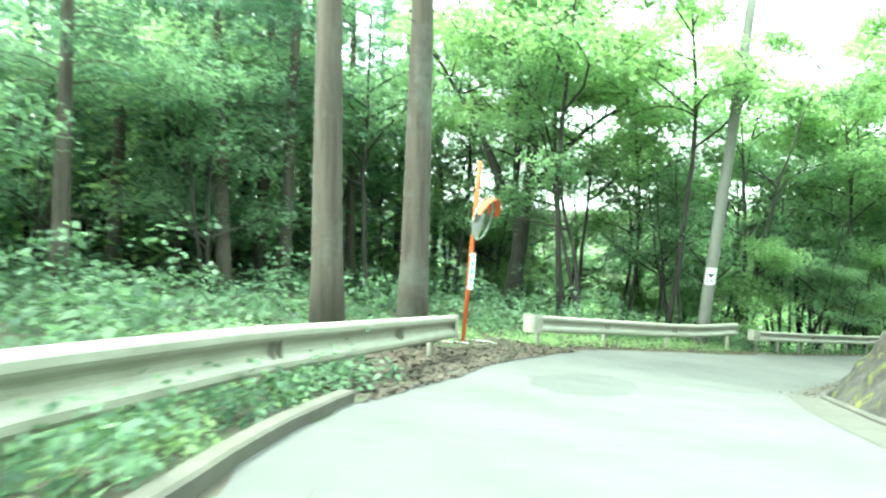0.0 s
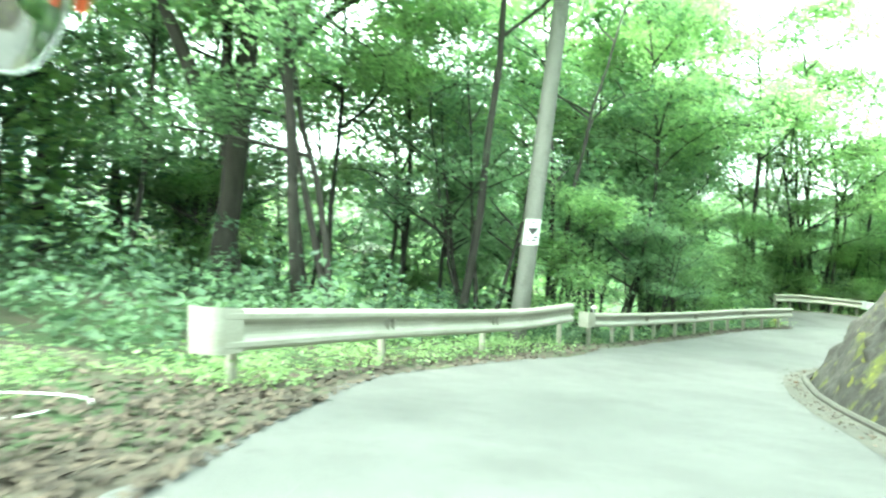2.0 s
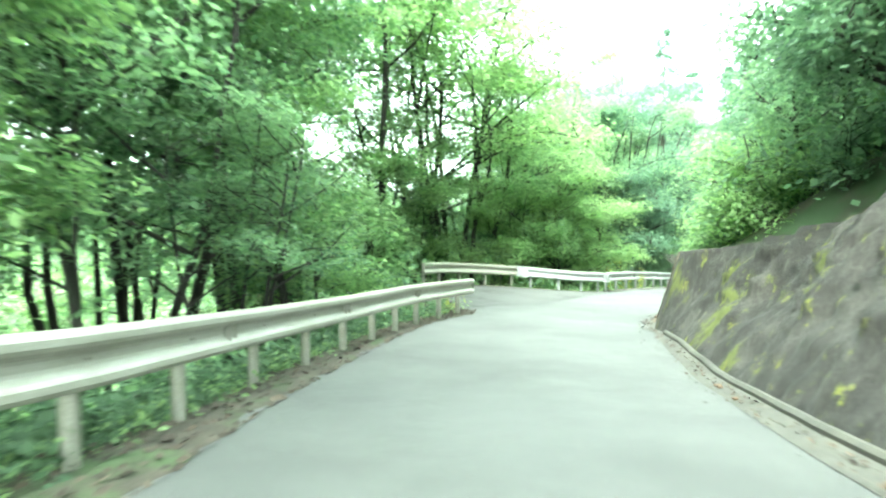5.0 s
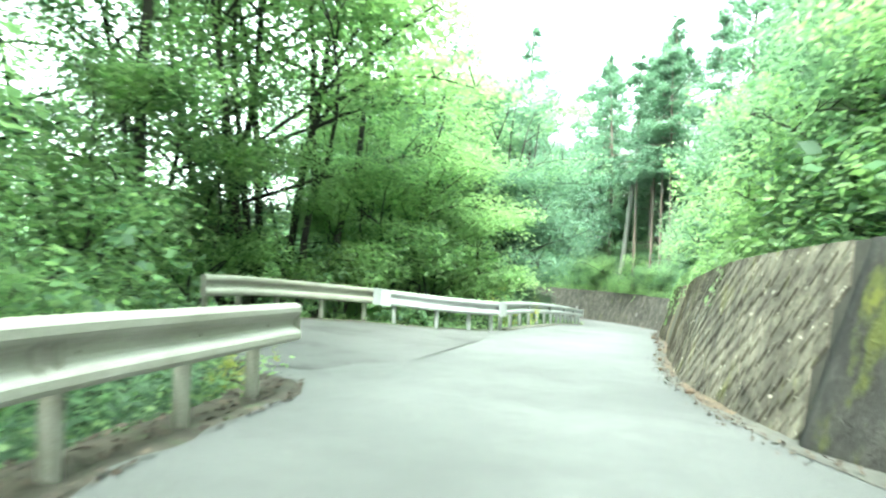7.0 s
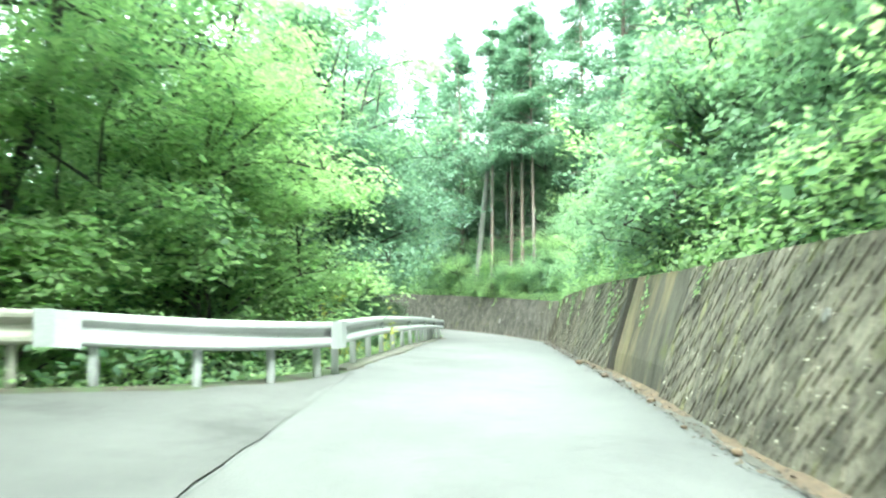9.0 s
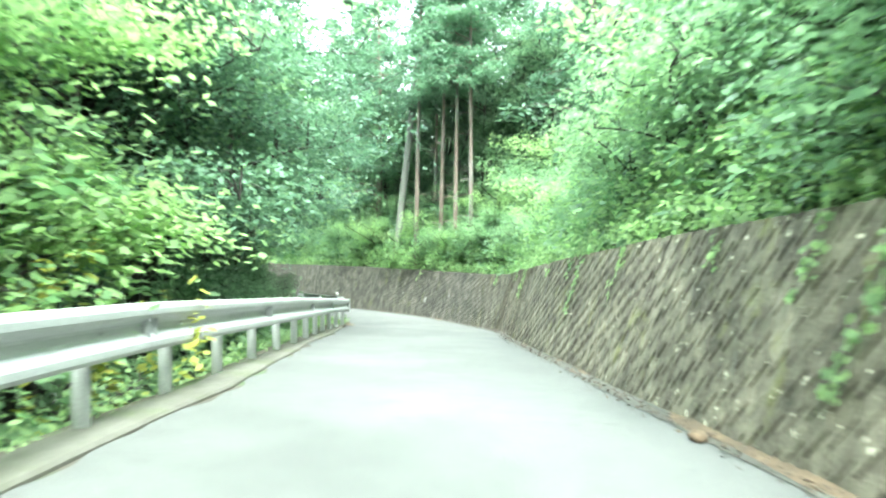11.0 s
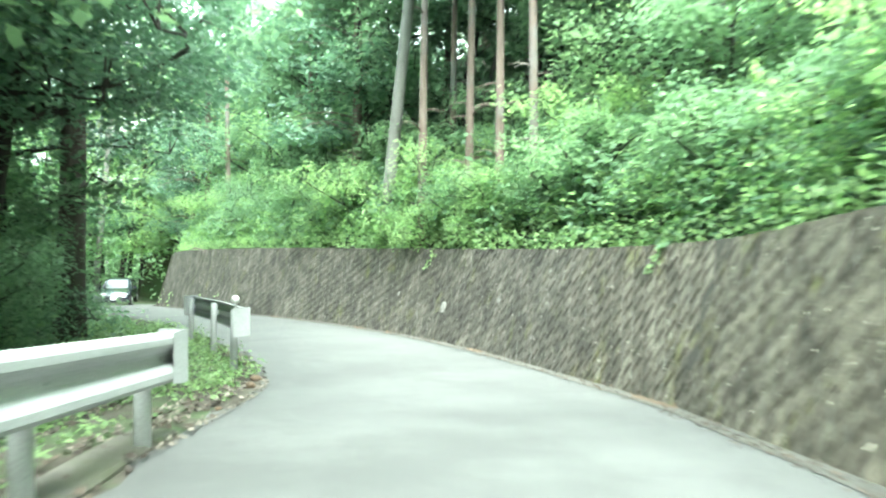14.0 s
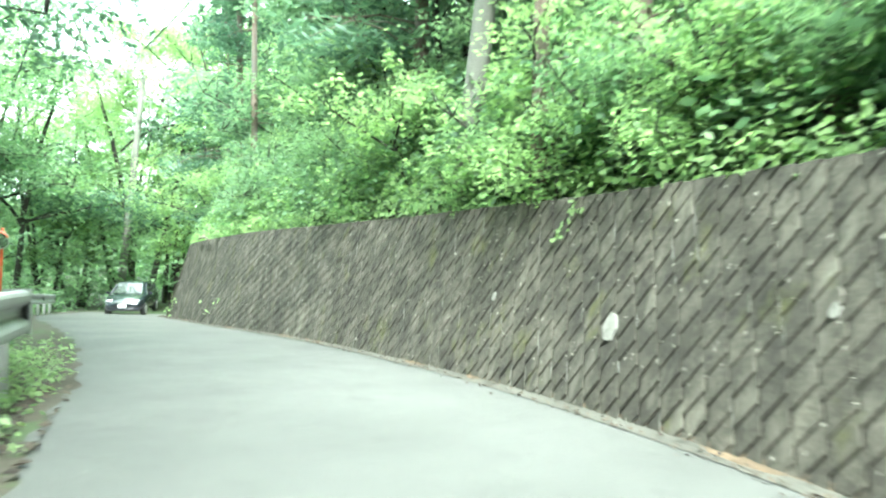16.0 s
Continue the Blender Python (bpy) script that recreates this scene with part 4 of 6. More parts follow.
# the wide many-stemmed tree behind the lay-by
wide = plant(broad_tree(18, 14.5, 0.38, 5.2, 6, 0.16, leaf=0.16, n_spray=820, lean=0.03, mat=M_LEAF_BRIGHT), "spreading_tree", "wide many-stemmed tree with flat layered sprays behind the lay-by", "tree", "woodland trees")
stand(wide, 34.4, 37.4, 15, 1.05)
leafy_tall = plant(broad_tree(27, 13.5, 0.14, 4.0, 3, 0.13, leaf=0.125, n_spray=760, per=38, mat=M_LEAF_BRIGHT), "leafy_tree", "tall tree in full leaf down to the ground", "tree", "leafy trees along the valley side")
stand(leafy_tall, *at_road(54.8, 8.4), 30, 1.35)
for k, (s, lat, k_s) in enumerate(((59.5, 7.8, 0.85), (50.6, 10.0, 0.95), (49.6, 15.0, 1.25), (29.0, 17.5, 1.25))):
    again(leafy_tall, *at_road(s, lat), 80 * k, k_s)
grove((slim, forked, clump), [(20.3, 12.6), (25, 6.6), (29.2, 5.4), (31, 8.2), (32.5, 5.0), (35.5, 5.4), (39.4, 5.6), (42, 7.5)], 0.85, 1.15, 1, 5)
grove((dusky, slim, forked), [(9, 12.5), (6, 15), (3, 11), (0, 14), (-4, 10.5), (4, 19), (-6, 16), (9, 20)], 0.9, 1.2, 2)
grove((forked, clump), [(34.2, 4.3), (36.8, 4.1)], 0.5, 0.6, 7)
grove((slim, forked), [(20, 17), (28, 19), (16, 15.5), (22, 24), (35, 22), (42, 21)], 0.9, 1.2, 2)
grove((young,), [(46.2, 7.4), (54.6, 5.6), (31.2, 4.5), (39.8, 4.4), (41.8, 4.8), (52.5, 7.6), (54.8, 6.6), (56.5, 5.2), (58.5, 4.9), (60.5, 5.2), (62.6, 4.9)], 0.85, 1.15, 3)
grove((clump, forked, slim), [(56, 8.5), (58.5, 8.2), (61, 8.6), (64, 8.0), (67, 9), (57, 13), (62, 13), (68, 13), (55, 18), (63, 18), (48, 19)], 0.9, 1.2, 4)
grove((slim, dusky, forked), [(69.5, 6.5), (71.5, 8.5), (73.5, 6.8), (76, 8.8), (78.5, 6.8), (81, 9), (84, 7.2), (87, 6.4), (90, 8.6), (93.5, 6.2), (97, 8), (101, 5.8), (105, 7.6), (109, 5.5), (113, 7), (75, 13), (82, 14), (90, 13), (98, 13), (106, 12), (112, 12)], 0.95, 1.3, 5)
grove((dusky, dusky, forked), [(27, -9.2), (30.5, -8.8), (33.5, -8.4), (36.2, -8.0), (38.8, -7.4), (42, -6.6), (46, -6.6), (50, -6.8), (55, -7.6), (60, -8.5), (66, -9), (31, -10), (36, -10), (42, -10.5), (48, -11), (54, -12)], 0.9, 1.2, 6)

# dark overhanging trees above the rock face
shade = plant(broad_tree(19, 9.0, 0.12, 3.8, 3, 0.14, mat=M_LEAF_DARK, n_spray=520, leaf=0.17), "bank_tree", "dense dark green tree overhanging the rock face", "tree", "trees over the rock face")
stand(shade, *at_road(35.5, -7.4), 0)
for s, lat, t, k in ((31.5, -8.2, 90, 1.1), (39.5, -6.8, 200, 0.85), (27, -9.0, 300, 1.1), (22, -9.5, 30, 1.0), (50.5, -7.4, 60, 0.85), (46.4, -7.0, 140, 0.75), (54.2, -7.6, 230, 0.8), (58.6, -8.2, 320, 0.8)):
    again(shade, *at_road(s, lat), t, k)
# dark-leaved trees added behind the conifers of the bank, for the wood's shade there
for x, y, t, k in ((83.2, 40.6, 50, 0.9), (86.6, 42.6, 170, 0.95), (80.6, 38.0, 280, 0.95), (73.4, 30.6, 40, 0.9), (75.4, 33.0, 120, 0.95), (72.0, 28.4, 220, 0.9), (70.0, 27.0, 310, 0.9), (77.2, 35.6, 10, 0.95), (74.6, 27.4, 160, 1.05)):
    again(shade, x, y, t, k)
gloom = plant(broad_tree(20, 12.5, 0.3, 3.7, 2, 0.17, mat=M_NEEDLE, n_spray=560, leaf=0.115, per=44), "valley_tree", "dark tree with a high crown beyond the grassy verge", "tree", "dark trees beyond the verge")
stand(gloom, *at_road(84.2, 5.6), 10, 1.12)
# woods closing the far end of the lane
for i, (x, y) in enumerate(((99, 51.5), (93, 60.5), (88.6, 58.5), (103.5, 57.5), (101, 58.5), (104, 54), (99.5, 63.5), (104.5, 62), (108.5, 57), (107, 67), (112, 63), (97, 68), (93.5, 64.5), (103, 72), (110, 73), (116, 69), (113, 55), (118, 60), (107, 49), (120, 76), (90.5, 61))):
    again((leafy_tall, gloom, forked)[i % 3], x, y, i * 50, 1.25 + 0.07 * (i % 6))
# trees added left of the lower rail to block the sky and shade it
for k, (x, y) in enumerate(((47.2, 37.7), (50.4, 37.3), (53.4, 38.0), (44.2, 38.4))):
    again(gloom, x, y, 95 * k + 30, 0.95 + 0.06 * (k % 3))
for s, lat, t, k in ((82.3, 7.6, 150, 1.1), (86.6, 7.6, 250, 1.1), (79.4, 8.2, 20, 1.05), (77.0, 7.0, 80, 1.0), (88.5, 5.8, 100, 1.05), (95.0, 8.5, 190, 0.9), (81.5, 8.6, 300, 1.1), (91, 10, 40, 1.2)):
    again(gloom, *at_road(s, lat), t, k)
for s, lat, t, k in ((47.4, 11.4, 200, 1.0), (44.6, 12.8, 300, 1.05)):
    again(lofty, *at_road(s, lat), t, k)
for s, lat, t, k in ((60.5, 6.6, 20, 0.9), (63.5, 8.8, 140, 1.05)):
    again(leafy_tall, *at_road(s, lat), t, k)
for s, lat, t, k in ((43.4, 9.0, 40, 0.8), (40.6, 9.8, 100, 0.85)):
    again(tall, *at_road(s, lat), t, k)
for s, lat, t, k in ((65.2, 8.2, 20, 0.9), (67.5, 6.8, 250, 0.95), (70.8, 8.0, 60, 1.05), (74.4, 8.6, 310, 1.0)):
    again(gloom, *at_road(s, lat), t, k)
# tall trees over the far bend
for k, (s, lat, k_s) in enumerate(((94.5, 7.4, 0.95), (98.6, 6.4, 1.0), (103, 7.6, 1.05), (107.4, 6.4, 1.0), (91.5, 10.5, 1.1), (111.5, 8.4, 1.1), (100.5, 11.5, 1.15))):
    again(lofty, *at_road(s, lat), 110 * k, k_s)
# the thick dark trunk beyond the grassy verge
again(bare_cedar, 66.0, 40.42, 60, 0.92)
# dark understorey of the cedar wood
for i, (x, y) in enumerate(((-9, 24), (-13, 19), (-16.5, 25), (-20, 17), (-11.5, 31), (-18, 33), (-24, 25), (-4.4, 38), (-6.5, 31), (-1.5, 45), (-26, 36), (-12, 42), (-21, 44), (-17, 11), (-23, 10))):
    again((shade, dusky)[i % 2], x, y, i * 70, 0.8 + 0.06 * (i % 5))

oak = plant(broad_tree(21, 16, 0.64, 4.6, 1, 0.37, n_spray=330, lean=0.03, leaf=0.18, mat=M_LEAF_BRIGHT, main=((4.7, 3.0, 6.4, 172, 0.22), (7.6, 2.6, 4.0, 20, 0.14))), "oak_tree", "big dark-trunked oak with a strong limb curving away", "oak tree", "dark oaks ahead of the bend")
stand(oak, 2.12, 28.0, 0)
for k, (x, y) in enumerate(((-7.6, 19.2), (-9.4, 23.0))):
    again(dusky, x, y, 85 * k, 0.92 + 0.07 * (k % 3))
slight = plant(broad_tree(22, 15, 0.64, 4.2, 1, 0.28, n_spray=300, lean=0.02, leaf=0.18, mat=M_LEAF_BRIGHT, main=((5.4, 4.4, 4.6, -8, 0.16), (5.8, 1.4, 5.0, 60, 0.14))), "oak_tree", "dark oak with a long limb reaching over the rail", "oak tree", "dark oaks ahead of the bend")
stand(slight, 2.97, 28.0, 0)
for i, (x, y) in enumerate(((2, 36), (5.5, 38), (8.5, 36), (11.5, 40), (6, 44), (14.5, 42), (0, 42.5), (17.5, 40), (10, 48))):
    again((young, slim)[i % 2], x, y, i * 55, 1.15 + 0.08 * (i % 4))

# pale conifers on the bank over the lower wall
pale = plant(conifer(5, 17, 0.5, 2.2, 0.12, M_BARK_PALE, rows=80, dead=14), "conifer", "slim conifer with a bare pinkish-grey trunk and dead twigs", "conifer", "conifers on the bank")
full = plant(conifer(6, 15, 0.18, 2.6, 0.16, M_BARK_PALE, rows=110, dead=4), "conifer", "full green conifer on the hillside", "conifer", "conifers on the hill")
stand(pale, 70.6, 33.66)
stand(full, 76.0, 30.5)
for x, y, t in ((70.0, 32.44, 60), (68.9, 31.66, 130), (68.0, 30.88, 200)):
    again(pale, x, y, t, 0.95 + 0.15 * ((t * 7) % 10) / 10)
for i, (x, y) in enumerate(((73.5, 33.0), (76.5, 36.5), (77.5, 33.5), (71.5, 28.0), (63.5, 26.0), (59, 23.5), (80, 39), (72, 24), (66, 21), (81, 32), (60, 18), (85, 38), (54, 20), (78, 25), (48, 19), (85, 44), (90, 40), (90, 47), (84, 28), (72, 18), (64, 14), (56, 14), (50, 12), (95, 50), (98, 44), (92, 34))):
    again(full if i % 3 else pale, x, y, i * 67 % 360, 0.9 + 0.35 * ((i * 7) % 10) / 10)


def wall_back(s):
    return wall_foot(s) + lean_at(s) * wall_height(s)


def leafy(name, spots, size, per, radius, mat, label, category, seed, droop=0.35, tilt=0.5):
    """Loose foliage over the ground at the given places: x, y and a height over the ground."""
    rng = np.random.default_rng(seed)
    a = np.array(spots)
    c = np.stack([a[:, 0], a[:, 1], ground_height(a[:, 0], a[:, 1]) + a[:, 2]], 1)
    q = sprays(c, rng.uniform(0.6, 1.3, len(c)) * radius, per, size, rng, droop, 0.1, tilt)
    return tagged(put(name, quads_mesh(name, q, mat)), label, category, kind="stuff")


def scatter(n, s_range, lat_fn, h_fn, seed):
    rng = np.random.default_rng(seed)
    out = []
    for _ in range(n):
        s = rng.uniform(*s_range)
        x, y = at_road(s, lat_fn(s, rng))
        out.append((x, y, h_fn(rng)))
    return out


bush = plant(broad_tree(23, 2.3, 0.05, 1.5, 2, 0.035, leaf=0.085, n_spray=130, per=48), "bush", "leafy green bush covering the bank", "bush", "bushes on the bank")
glossy = plant(broad_tree(24, 2.1, 0.05, 1.5, 2, 0.035, leaf=0.095, n_spray=130, per=48, mat=M_LEAF_BRIGHT), "bush", "bright vine-hung bush over the wall", "bush", "bushes on the bank")
murky = plant(broad_tree(25, 2.4, 0.05, 1.4, 2, 0.035, leaf=0.085, n_spray=130, per=48, mat=M_LEAF_DARK), "bush", "dark green bush on the bank", "bush", "bushes on the bank")
sunny = plant(broad_tree(26, 1.1, 0.1, 0.6, 2, 0.02, leaf=0.1, n_spray=40, per=26, mat=M_LEAF_YELLOW), "bush", "small yellow-green bush at the rail", "bush", "yellow bushes by the rails")
stand(sunny, *at_road(61.5, 3.0), 0, 1.2)
again(sunny, *at_road(43.0, 2.45), 90, 0.35)
again(sunny, *at_road(29.5, -6.6), 10, 0.9)
stand(bush, *at_road(45, -(wall_back(45) + 1.2)), 0)
stand(glossy, *at_road(48, -(wall_back(48) + 1.4)), 0)
stand(murky, *at_road(58.6, -(wall_back(58) + 1.0)), 0)
rb = random.Random(12)
for i, (s, lat, k_s) in enumerate(((77.6, 3.9, 0.75), (75.6, 3.9, 0.8), (73.5, 3.8, 0.85), (71.4, 4.2, 0.9), (79.4, 5.2, 0.95), (81.8, 5.4, 0.9), (84.6, 5.0, 0.95), (87.5, 4.6, 0.9), (90.4, 4.2, 0.8), (69.0, 4.4, 0.9))):
    again(murky, *at_road(s, lat), 66 * i, k_s)
for i in range(66):
    s = 43 + 66 * (i + rb.random()) / 66
    off = 1.35 + (i % 3) * 1.2 + rb.uniform(-0.2, 0.5)
    k_s = rb.uniform(0.75, 1.2) * (1.35 if 50 < s < 68 else 1.0) * (1 + 0.18 * (i % 3))
    # more dark-leaved bushes here, standing in for shaded hollows of the bank
    kinds = (murky, glossy, murky, bush, murky) if 47 < s < 64 else (glossy, bush, murky, glossy, bush)
    again(kinds[i % 5], *at_road(s, -(wall_back(s) + off)), rb.uniform(0, 360), k_s, (rb.uniform(-8, 8), rb.uniform(-8, 8)), -0.1)

# low bushes in front of the conifers and the pole on the bank
for i, (x, y, k_s) in enumerate(((70.0, 33.6, 0.78), (69.3, 32.4, 0.85), (68.2, 31.6, 0.9), (67.3, 30.8, 0.6), (71.3, 34.7, 0.5), (71.0, 34.3, 0.55), (68.7, 31.9, 0.7), (66.5, 30.2, 0.75))):
    s_at, lat_at, _z = (float(q[0]) for q in road_coords(x, y))
    again((glossy, bush)[i % 2], *at_road(s_at, min(lat_at, -wall_back(s_at) - 0.75)), 60 * i, k_s)

for i, s in enumerate((27, 30, 33, 36, 38.5, 41)):
    again((murky, bush, murky)[i % 3], *at_road(s, -(wall_back(s) + 2.3)), 70 * i, 0.5)

# vines and shrubs over the walls
leafy("bank_vines", scatter(4000, (42.3, 112), lambda s, r: -(wall_back(s) + 0.45 + abs(r.normal(0, 1.4))), lambda r: r.uniform(0.05, 1.3), 31), 0.115, 32, 0.42, M_LEAF_BRIGHT, "dense bright vines and shrubs covering the bank over the wall", "vines", 41)
# dark leaf colour paints the shaded hollows between the bright vines
leafy("bank_scrub", scatter(1000, (45, 66), lambda s, r: -(wall_back(s) + 0.7 + abs(r.normal(0, 1.5))), lambda r: r.uniform(0.6, 3.2), 68) + scatter(1500, (70, 106), lambda s, r: -(wall_back(s) + 0.6 + abs(r.normal(0, 1.6))), lambda r: r.uniform(0.3, 1.9), 61), 0.115, 32, 0.42, M_LEAF_DARK, "dark-leaved scrub among the vines, standing in for the bank's shaded hollows", "scrub", 67)
# dark leaf colour again, to imitate deep shadow on the bank
leafy("bank_shrubs", scatter(2600, (16, 118), lambda s, r: -(wall_back(s) + (0.8 if s > 42 else 2.0) + r.uniform(0, 1) ** 1.3 * 14), lambda r: abs(r.normal(0, 0.9)) + 0.3, 32), 0.2, 26, 0.8, M_LEAF_DARK, "leafy shrubs on the rising bank", "shrubs", 42)
leafy("hanging_vines", scatter(480, (45, 108), lambda s, r: -(wall_back(s) + 0.42 - abs(r.normal(0, 0.14))), lambda r: -abs(r.normal(0, 0.12)) + 0.1, 38), 0.1, 22, 0.24, M_LEAF_BRIGHT, "vine tendrils hanging over the wall's top", "vines", 48, 1.2)
leafy("overhanging_ferns", scatter(420, (96, 112), lambda s, r: -(wall_back(s) + 0.5 - abs(r.normal(0, 0.4))), lambda r: r.uniform(-0.35, 1.0), 71), 0.12, 30, 0.42, M_LEAF_BRIGHT, "ferns and vines arching over the end of the wall", "ferns", 72, 0.8)
# undergrowth on the valley side
leafy("undergrowth_upper", scatter(1700, (-12, 30), lambda s, r: left_edge(s) + 2.2 + (1.2 if 7 < s < 18 else 0) + r.uniform(0, 1) ** 1.4 * 20, lambda r: abs(r.normal(0, 0.5)) + 0.1, 33), 0.17, 26, 0.6, M_FERN, "dark ferny undergrowth of the cedar wood", "undergrowth", 43)
leafy("undergrowth_bright", scatter(230, (-8, 30), lambda s, r: left_edge(s) + 2.8 + (2.0 if 7 < s < 18 else 0) + r.uniform(0, 1) * 6, lambda r: abs(r.normal(0, 0.7)) + 0.2, 35), 0.14, 26, 0.6, M_LEAF_DARK, "green shrubs at the edge of the cedar wood", "undergrowth", 45)
leafy("undergrowth_lower", scatter(2400, (28, 118), lambda s, r: left_edge(s) + (3.6 if 74.5 < s < 91 else 1.3) + r.uniform(0, 1) ** 1.3 * 13, lambda r: abs(r.normal(0, 0.6)) + 0.1, 34), 0.16, 26, 0.65, M_LEAF, "green shrubs on the slope below the guard rails", "undergrowth", 44)
leafy("ferns", scatter(800, (-9, 8.5), lambda s, r: left_edge(s) + 0.32 + r.uniform(0, 2.4), lambda r: r.uniform(0.04, 0.34), 63), 0.085, 30, 0.32, M_LEAF_DARK, "ferny weeds crowding under the first guard rail", "weeds", 64, 0.3, 0.6)
leafy("rail_ferns", scatter(600, (28, 44), lambda s, r: left_edge(s) + 0.75 + r.uniform(0, 1.6), lambda r: r.uniform(0.0, 0.4), 65), 0.09, 26, 0.32, M_FERN, "dark ferny weeds under the middle guard rail", "weeds", 66, 0.3, 0.6)
leafy("weeds", scatter(900, (-12, 28), lambda s, r: left_edge(s) + 0.35 + (1.7 if 7 < s < 17 else 0) + r.uniform(0, 1) * 1.9, lambda r: r.uniform(0, 0.1), 36) + scatter(860, (78.4, 92), lambda s, r: left_edge(s) + 0.25 + r.uniform(0, 3.4), lambda r: r.uniform(0, 0.14), 37) + scatter(45, (75.8, 78.6), lambda s, r: left_edge(s) + 0.5 + r.uniform(0, 3.0), lambda r: r.uniform(0, 0.1), 69) + scatter(70, (42.6, 44.4), lambda s, r: 2.25 + r.uniform(0, 1.8), lambda r: r.uniform(0, 0.12), 62) + scatter(240, (28, 76), lambda s, r: left_edge(s) + 0.5 + r.uniform(0, 0.6), lambda r: r.uniform(0, 0.12), 39), 0.065, 34, 0.28, M_GRASS, "low bright weeds along the road's edge", "weeds", 46, 0.2, 0.7)


def far_woods():
    """The wooded hills round about: a crown of coarse leaf masses for each far tree."""
    rng = np.random.default_rng(77)
    cs, rad = [], []
    n = 0
    while n < 1250:
        x, y = rng.uniform(-60, 150), rng.uniform(-20, 115)
        s, lat, _ = road_coords(x, y)
        if -13 < lat[0] < 24 and -16 < s[0] < 119:
            continue
        if lat[0] > 0 and 15 < s[0] < 72 and rng.uniform() < 0.65:
            n += 1
            continue
        if s[0] < 0 and y < -5:
            continue
        h, w = rng.uniform(7, 17) * (0.85 if x > 92 and y > 50 else 1.0), rng.uniform(2.0, 3.6)
        g = ground_at(x, y)
        for _ in range(20):
            u = rng.uniform(0.1, 1)
            k = w * math.sqrt(max(0.05, 1 - (2 * u - 0.9) ** 2 * 0.75))
            a = rng.uniform(0, 2 * np.pi)
            cs.append((x + math.cos(a) * k * 0.8, y + math.sin(a) * k * 0.8, g + h * u))
            rad.append(rng.uniform(0.7, 1.4))
        n += 1
    cs, rad = np.array(cs), np.array(rad)
    end = np.hypot(cs[:, 0] - 88, cs[:, 1] - 54) < 36
    q = np.vstack([sprays(cs[~end], rad[~end], 8, 0.8, rng, 0.4, 0.3, 0.5), sprays(cs[end], rad[end], 26, 0.3, rng, 0.4, 0.3, 0.5)])
    tagged(put("far_woods", quads_mesh("far_woods", q, M_LEAF)), "hazy green wooded hills beyond the road", "woods", kind="stuff")


far_woods()


def near_thicket():
    """Backlit leaf masses of the wood behind the upper bend, from the ground to the crowns."""
    rng = np.random.default_rng(78)
    cs, rad = [], []
    for _ in range(900):
        x, y = rng.uniform(-42, 32), rng.uniform(4, 78)
        s, lat, _z = road_coords(x, y)
        if lat[0] < 17 or lat[0] > 44:
            continue
        g, h = ground_at(x, y), rng.uniform(4, 18 if x > 2 else 14)
        for _ in range(26):
            cs.append((x + rng.normal(0, 1.1), y + rng.normal(0, 1.1), g + h * rng.uniform(0.03, 1) ** 1.1))
            rad.append(rng.uniform(0.5, 1.1))
    q = sprays(np.array(cs), np.array(rad), 10, 0.4, rng, 0.4, 0.25, 0.5)
    tagged(put("thicket", quads_mesh("thicket", q, M_LEAF_BRIGHT)), "bright backlit thicket deep in the wood", "woods", kind="stuff")


near_thicket()


def cedar_shade():
    """Dim leaf masses that close the cedar wood behind its trunks."""
    rng = np.random.default_rng(79)
    cs, rad = [], []
    for _ in range(420):
        x, y = rng.uniform(-46, 1.5), rng.uniform(2, 62)
        s, lat, _z = road_coords(x, y)
        if lat[0] < 18 or lat[0] > 46:
            continue
        g, h = ground_at(x, y), rng.uniform(8, 20)
        for _ in range(30):
            cs.append((x + rng.normal(0, 1.2), y + rng.normal(0, 1.2), g + h * rng.uniform(0.03, 1)))
            rad.append(rng.uniform(0.6, 1.2))
    q = sprays(np.array(cs), np.array(rad), 9, 0.45, rng, 0.4, 0.25, 0.5)
    tagged(put("cedar_foliage", quads_mesh("cedar_foliage", q, M_NEEDLE)), "dim green foliage deep in the cedar wood", "woods", kind="stuff")


cedar_shade()


# ---- mirror, poles, cables ----
M_MIRROR = material("mirror_glass")[0]
MB = M_MIRROR.node_tree.nodes["Principled BSDF"]
MB.inputs["Base Color"].default_value, MB.inputs["Metallic"].default_value, MB.inputs["Roughness"].default_value = (0.82, 0.84, 0.83, 1), 1.0, 0.04
M_WHITE = surface("white_enamel", [(0.3, (0.68, 0.7, 0.68)), (0.7, (0.78, 0.8, 0.78))], 4, 0.4, 60, 0, stain=(0.55, 0.53, 0.46), stain_scale=5, stain_edge=(0.62, 0.72))
M_BLACK = surface("black_print", [(0.3, (0.02, 0.02, 0.022)), (0.7, (0.04, 0.04, 0.042))], 8, 0.5, 60, 0)
M_TEAL = surface("teal_print", [(0.3, (0.05, 0.25, 0.27)), (0.7, (0.08, 0.33, 0.35))], 8, 0.5, 60, 0)
M_CABLE = surface("black_cable", [(0.3, (0.02, 0.02, 0.02)), (0.7, (0.05, 0.05, 0.05))], 8, 0.6, 60, 0)


def tube_part(name, pts, radii, mat, parent, label="", sides=14):
    return put(name, tubes_mesh(name, [tube_rows(pts, radii, sides)], mat), parent, label)


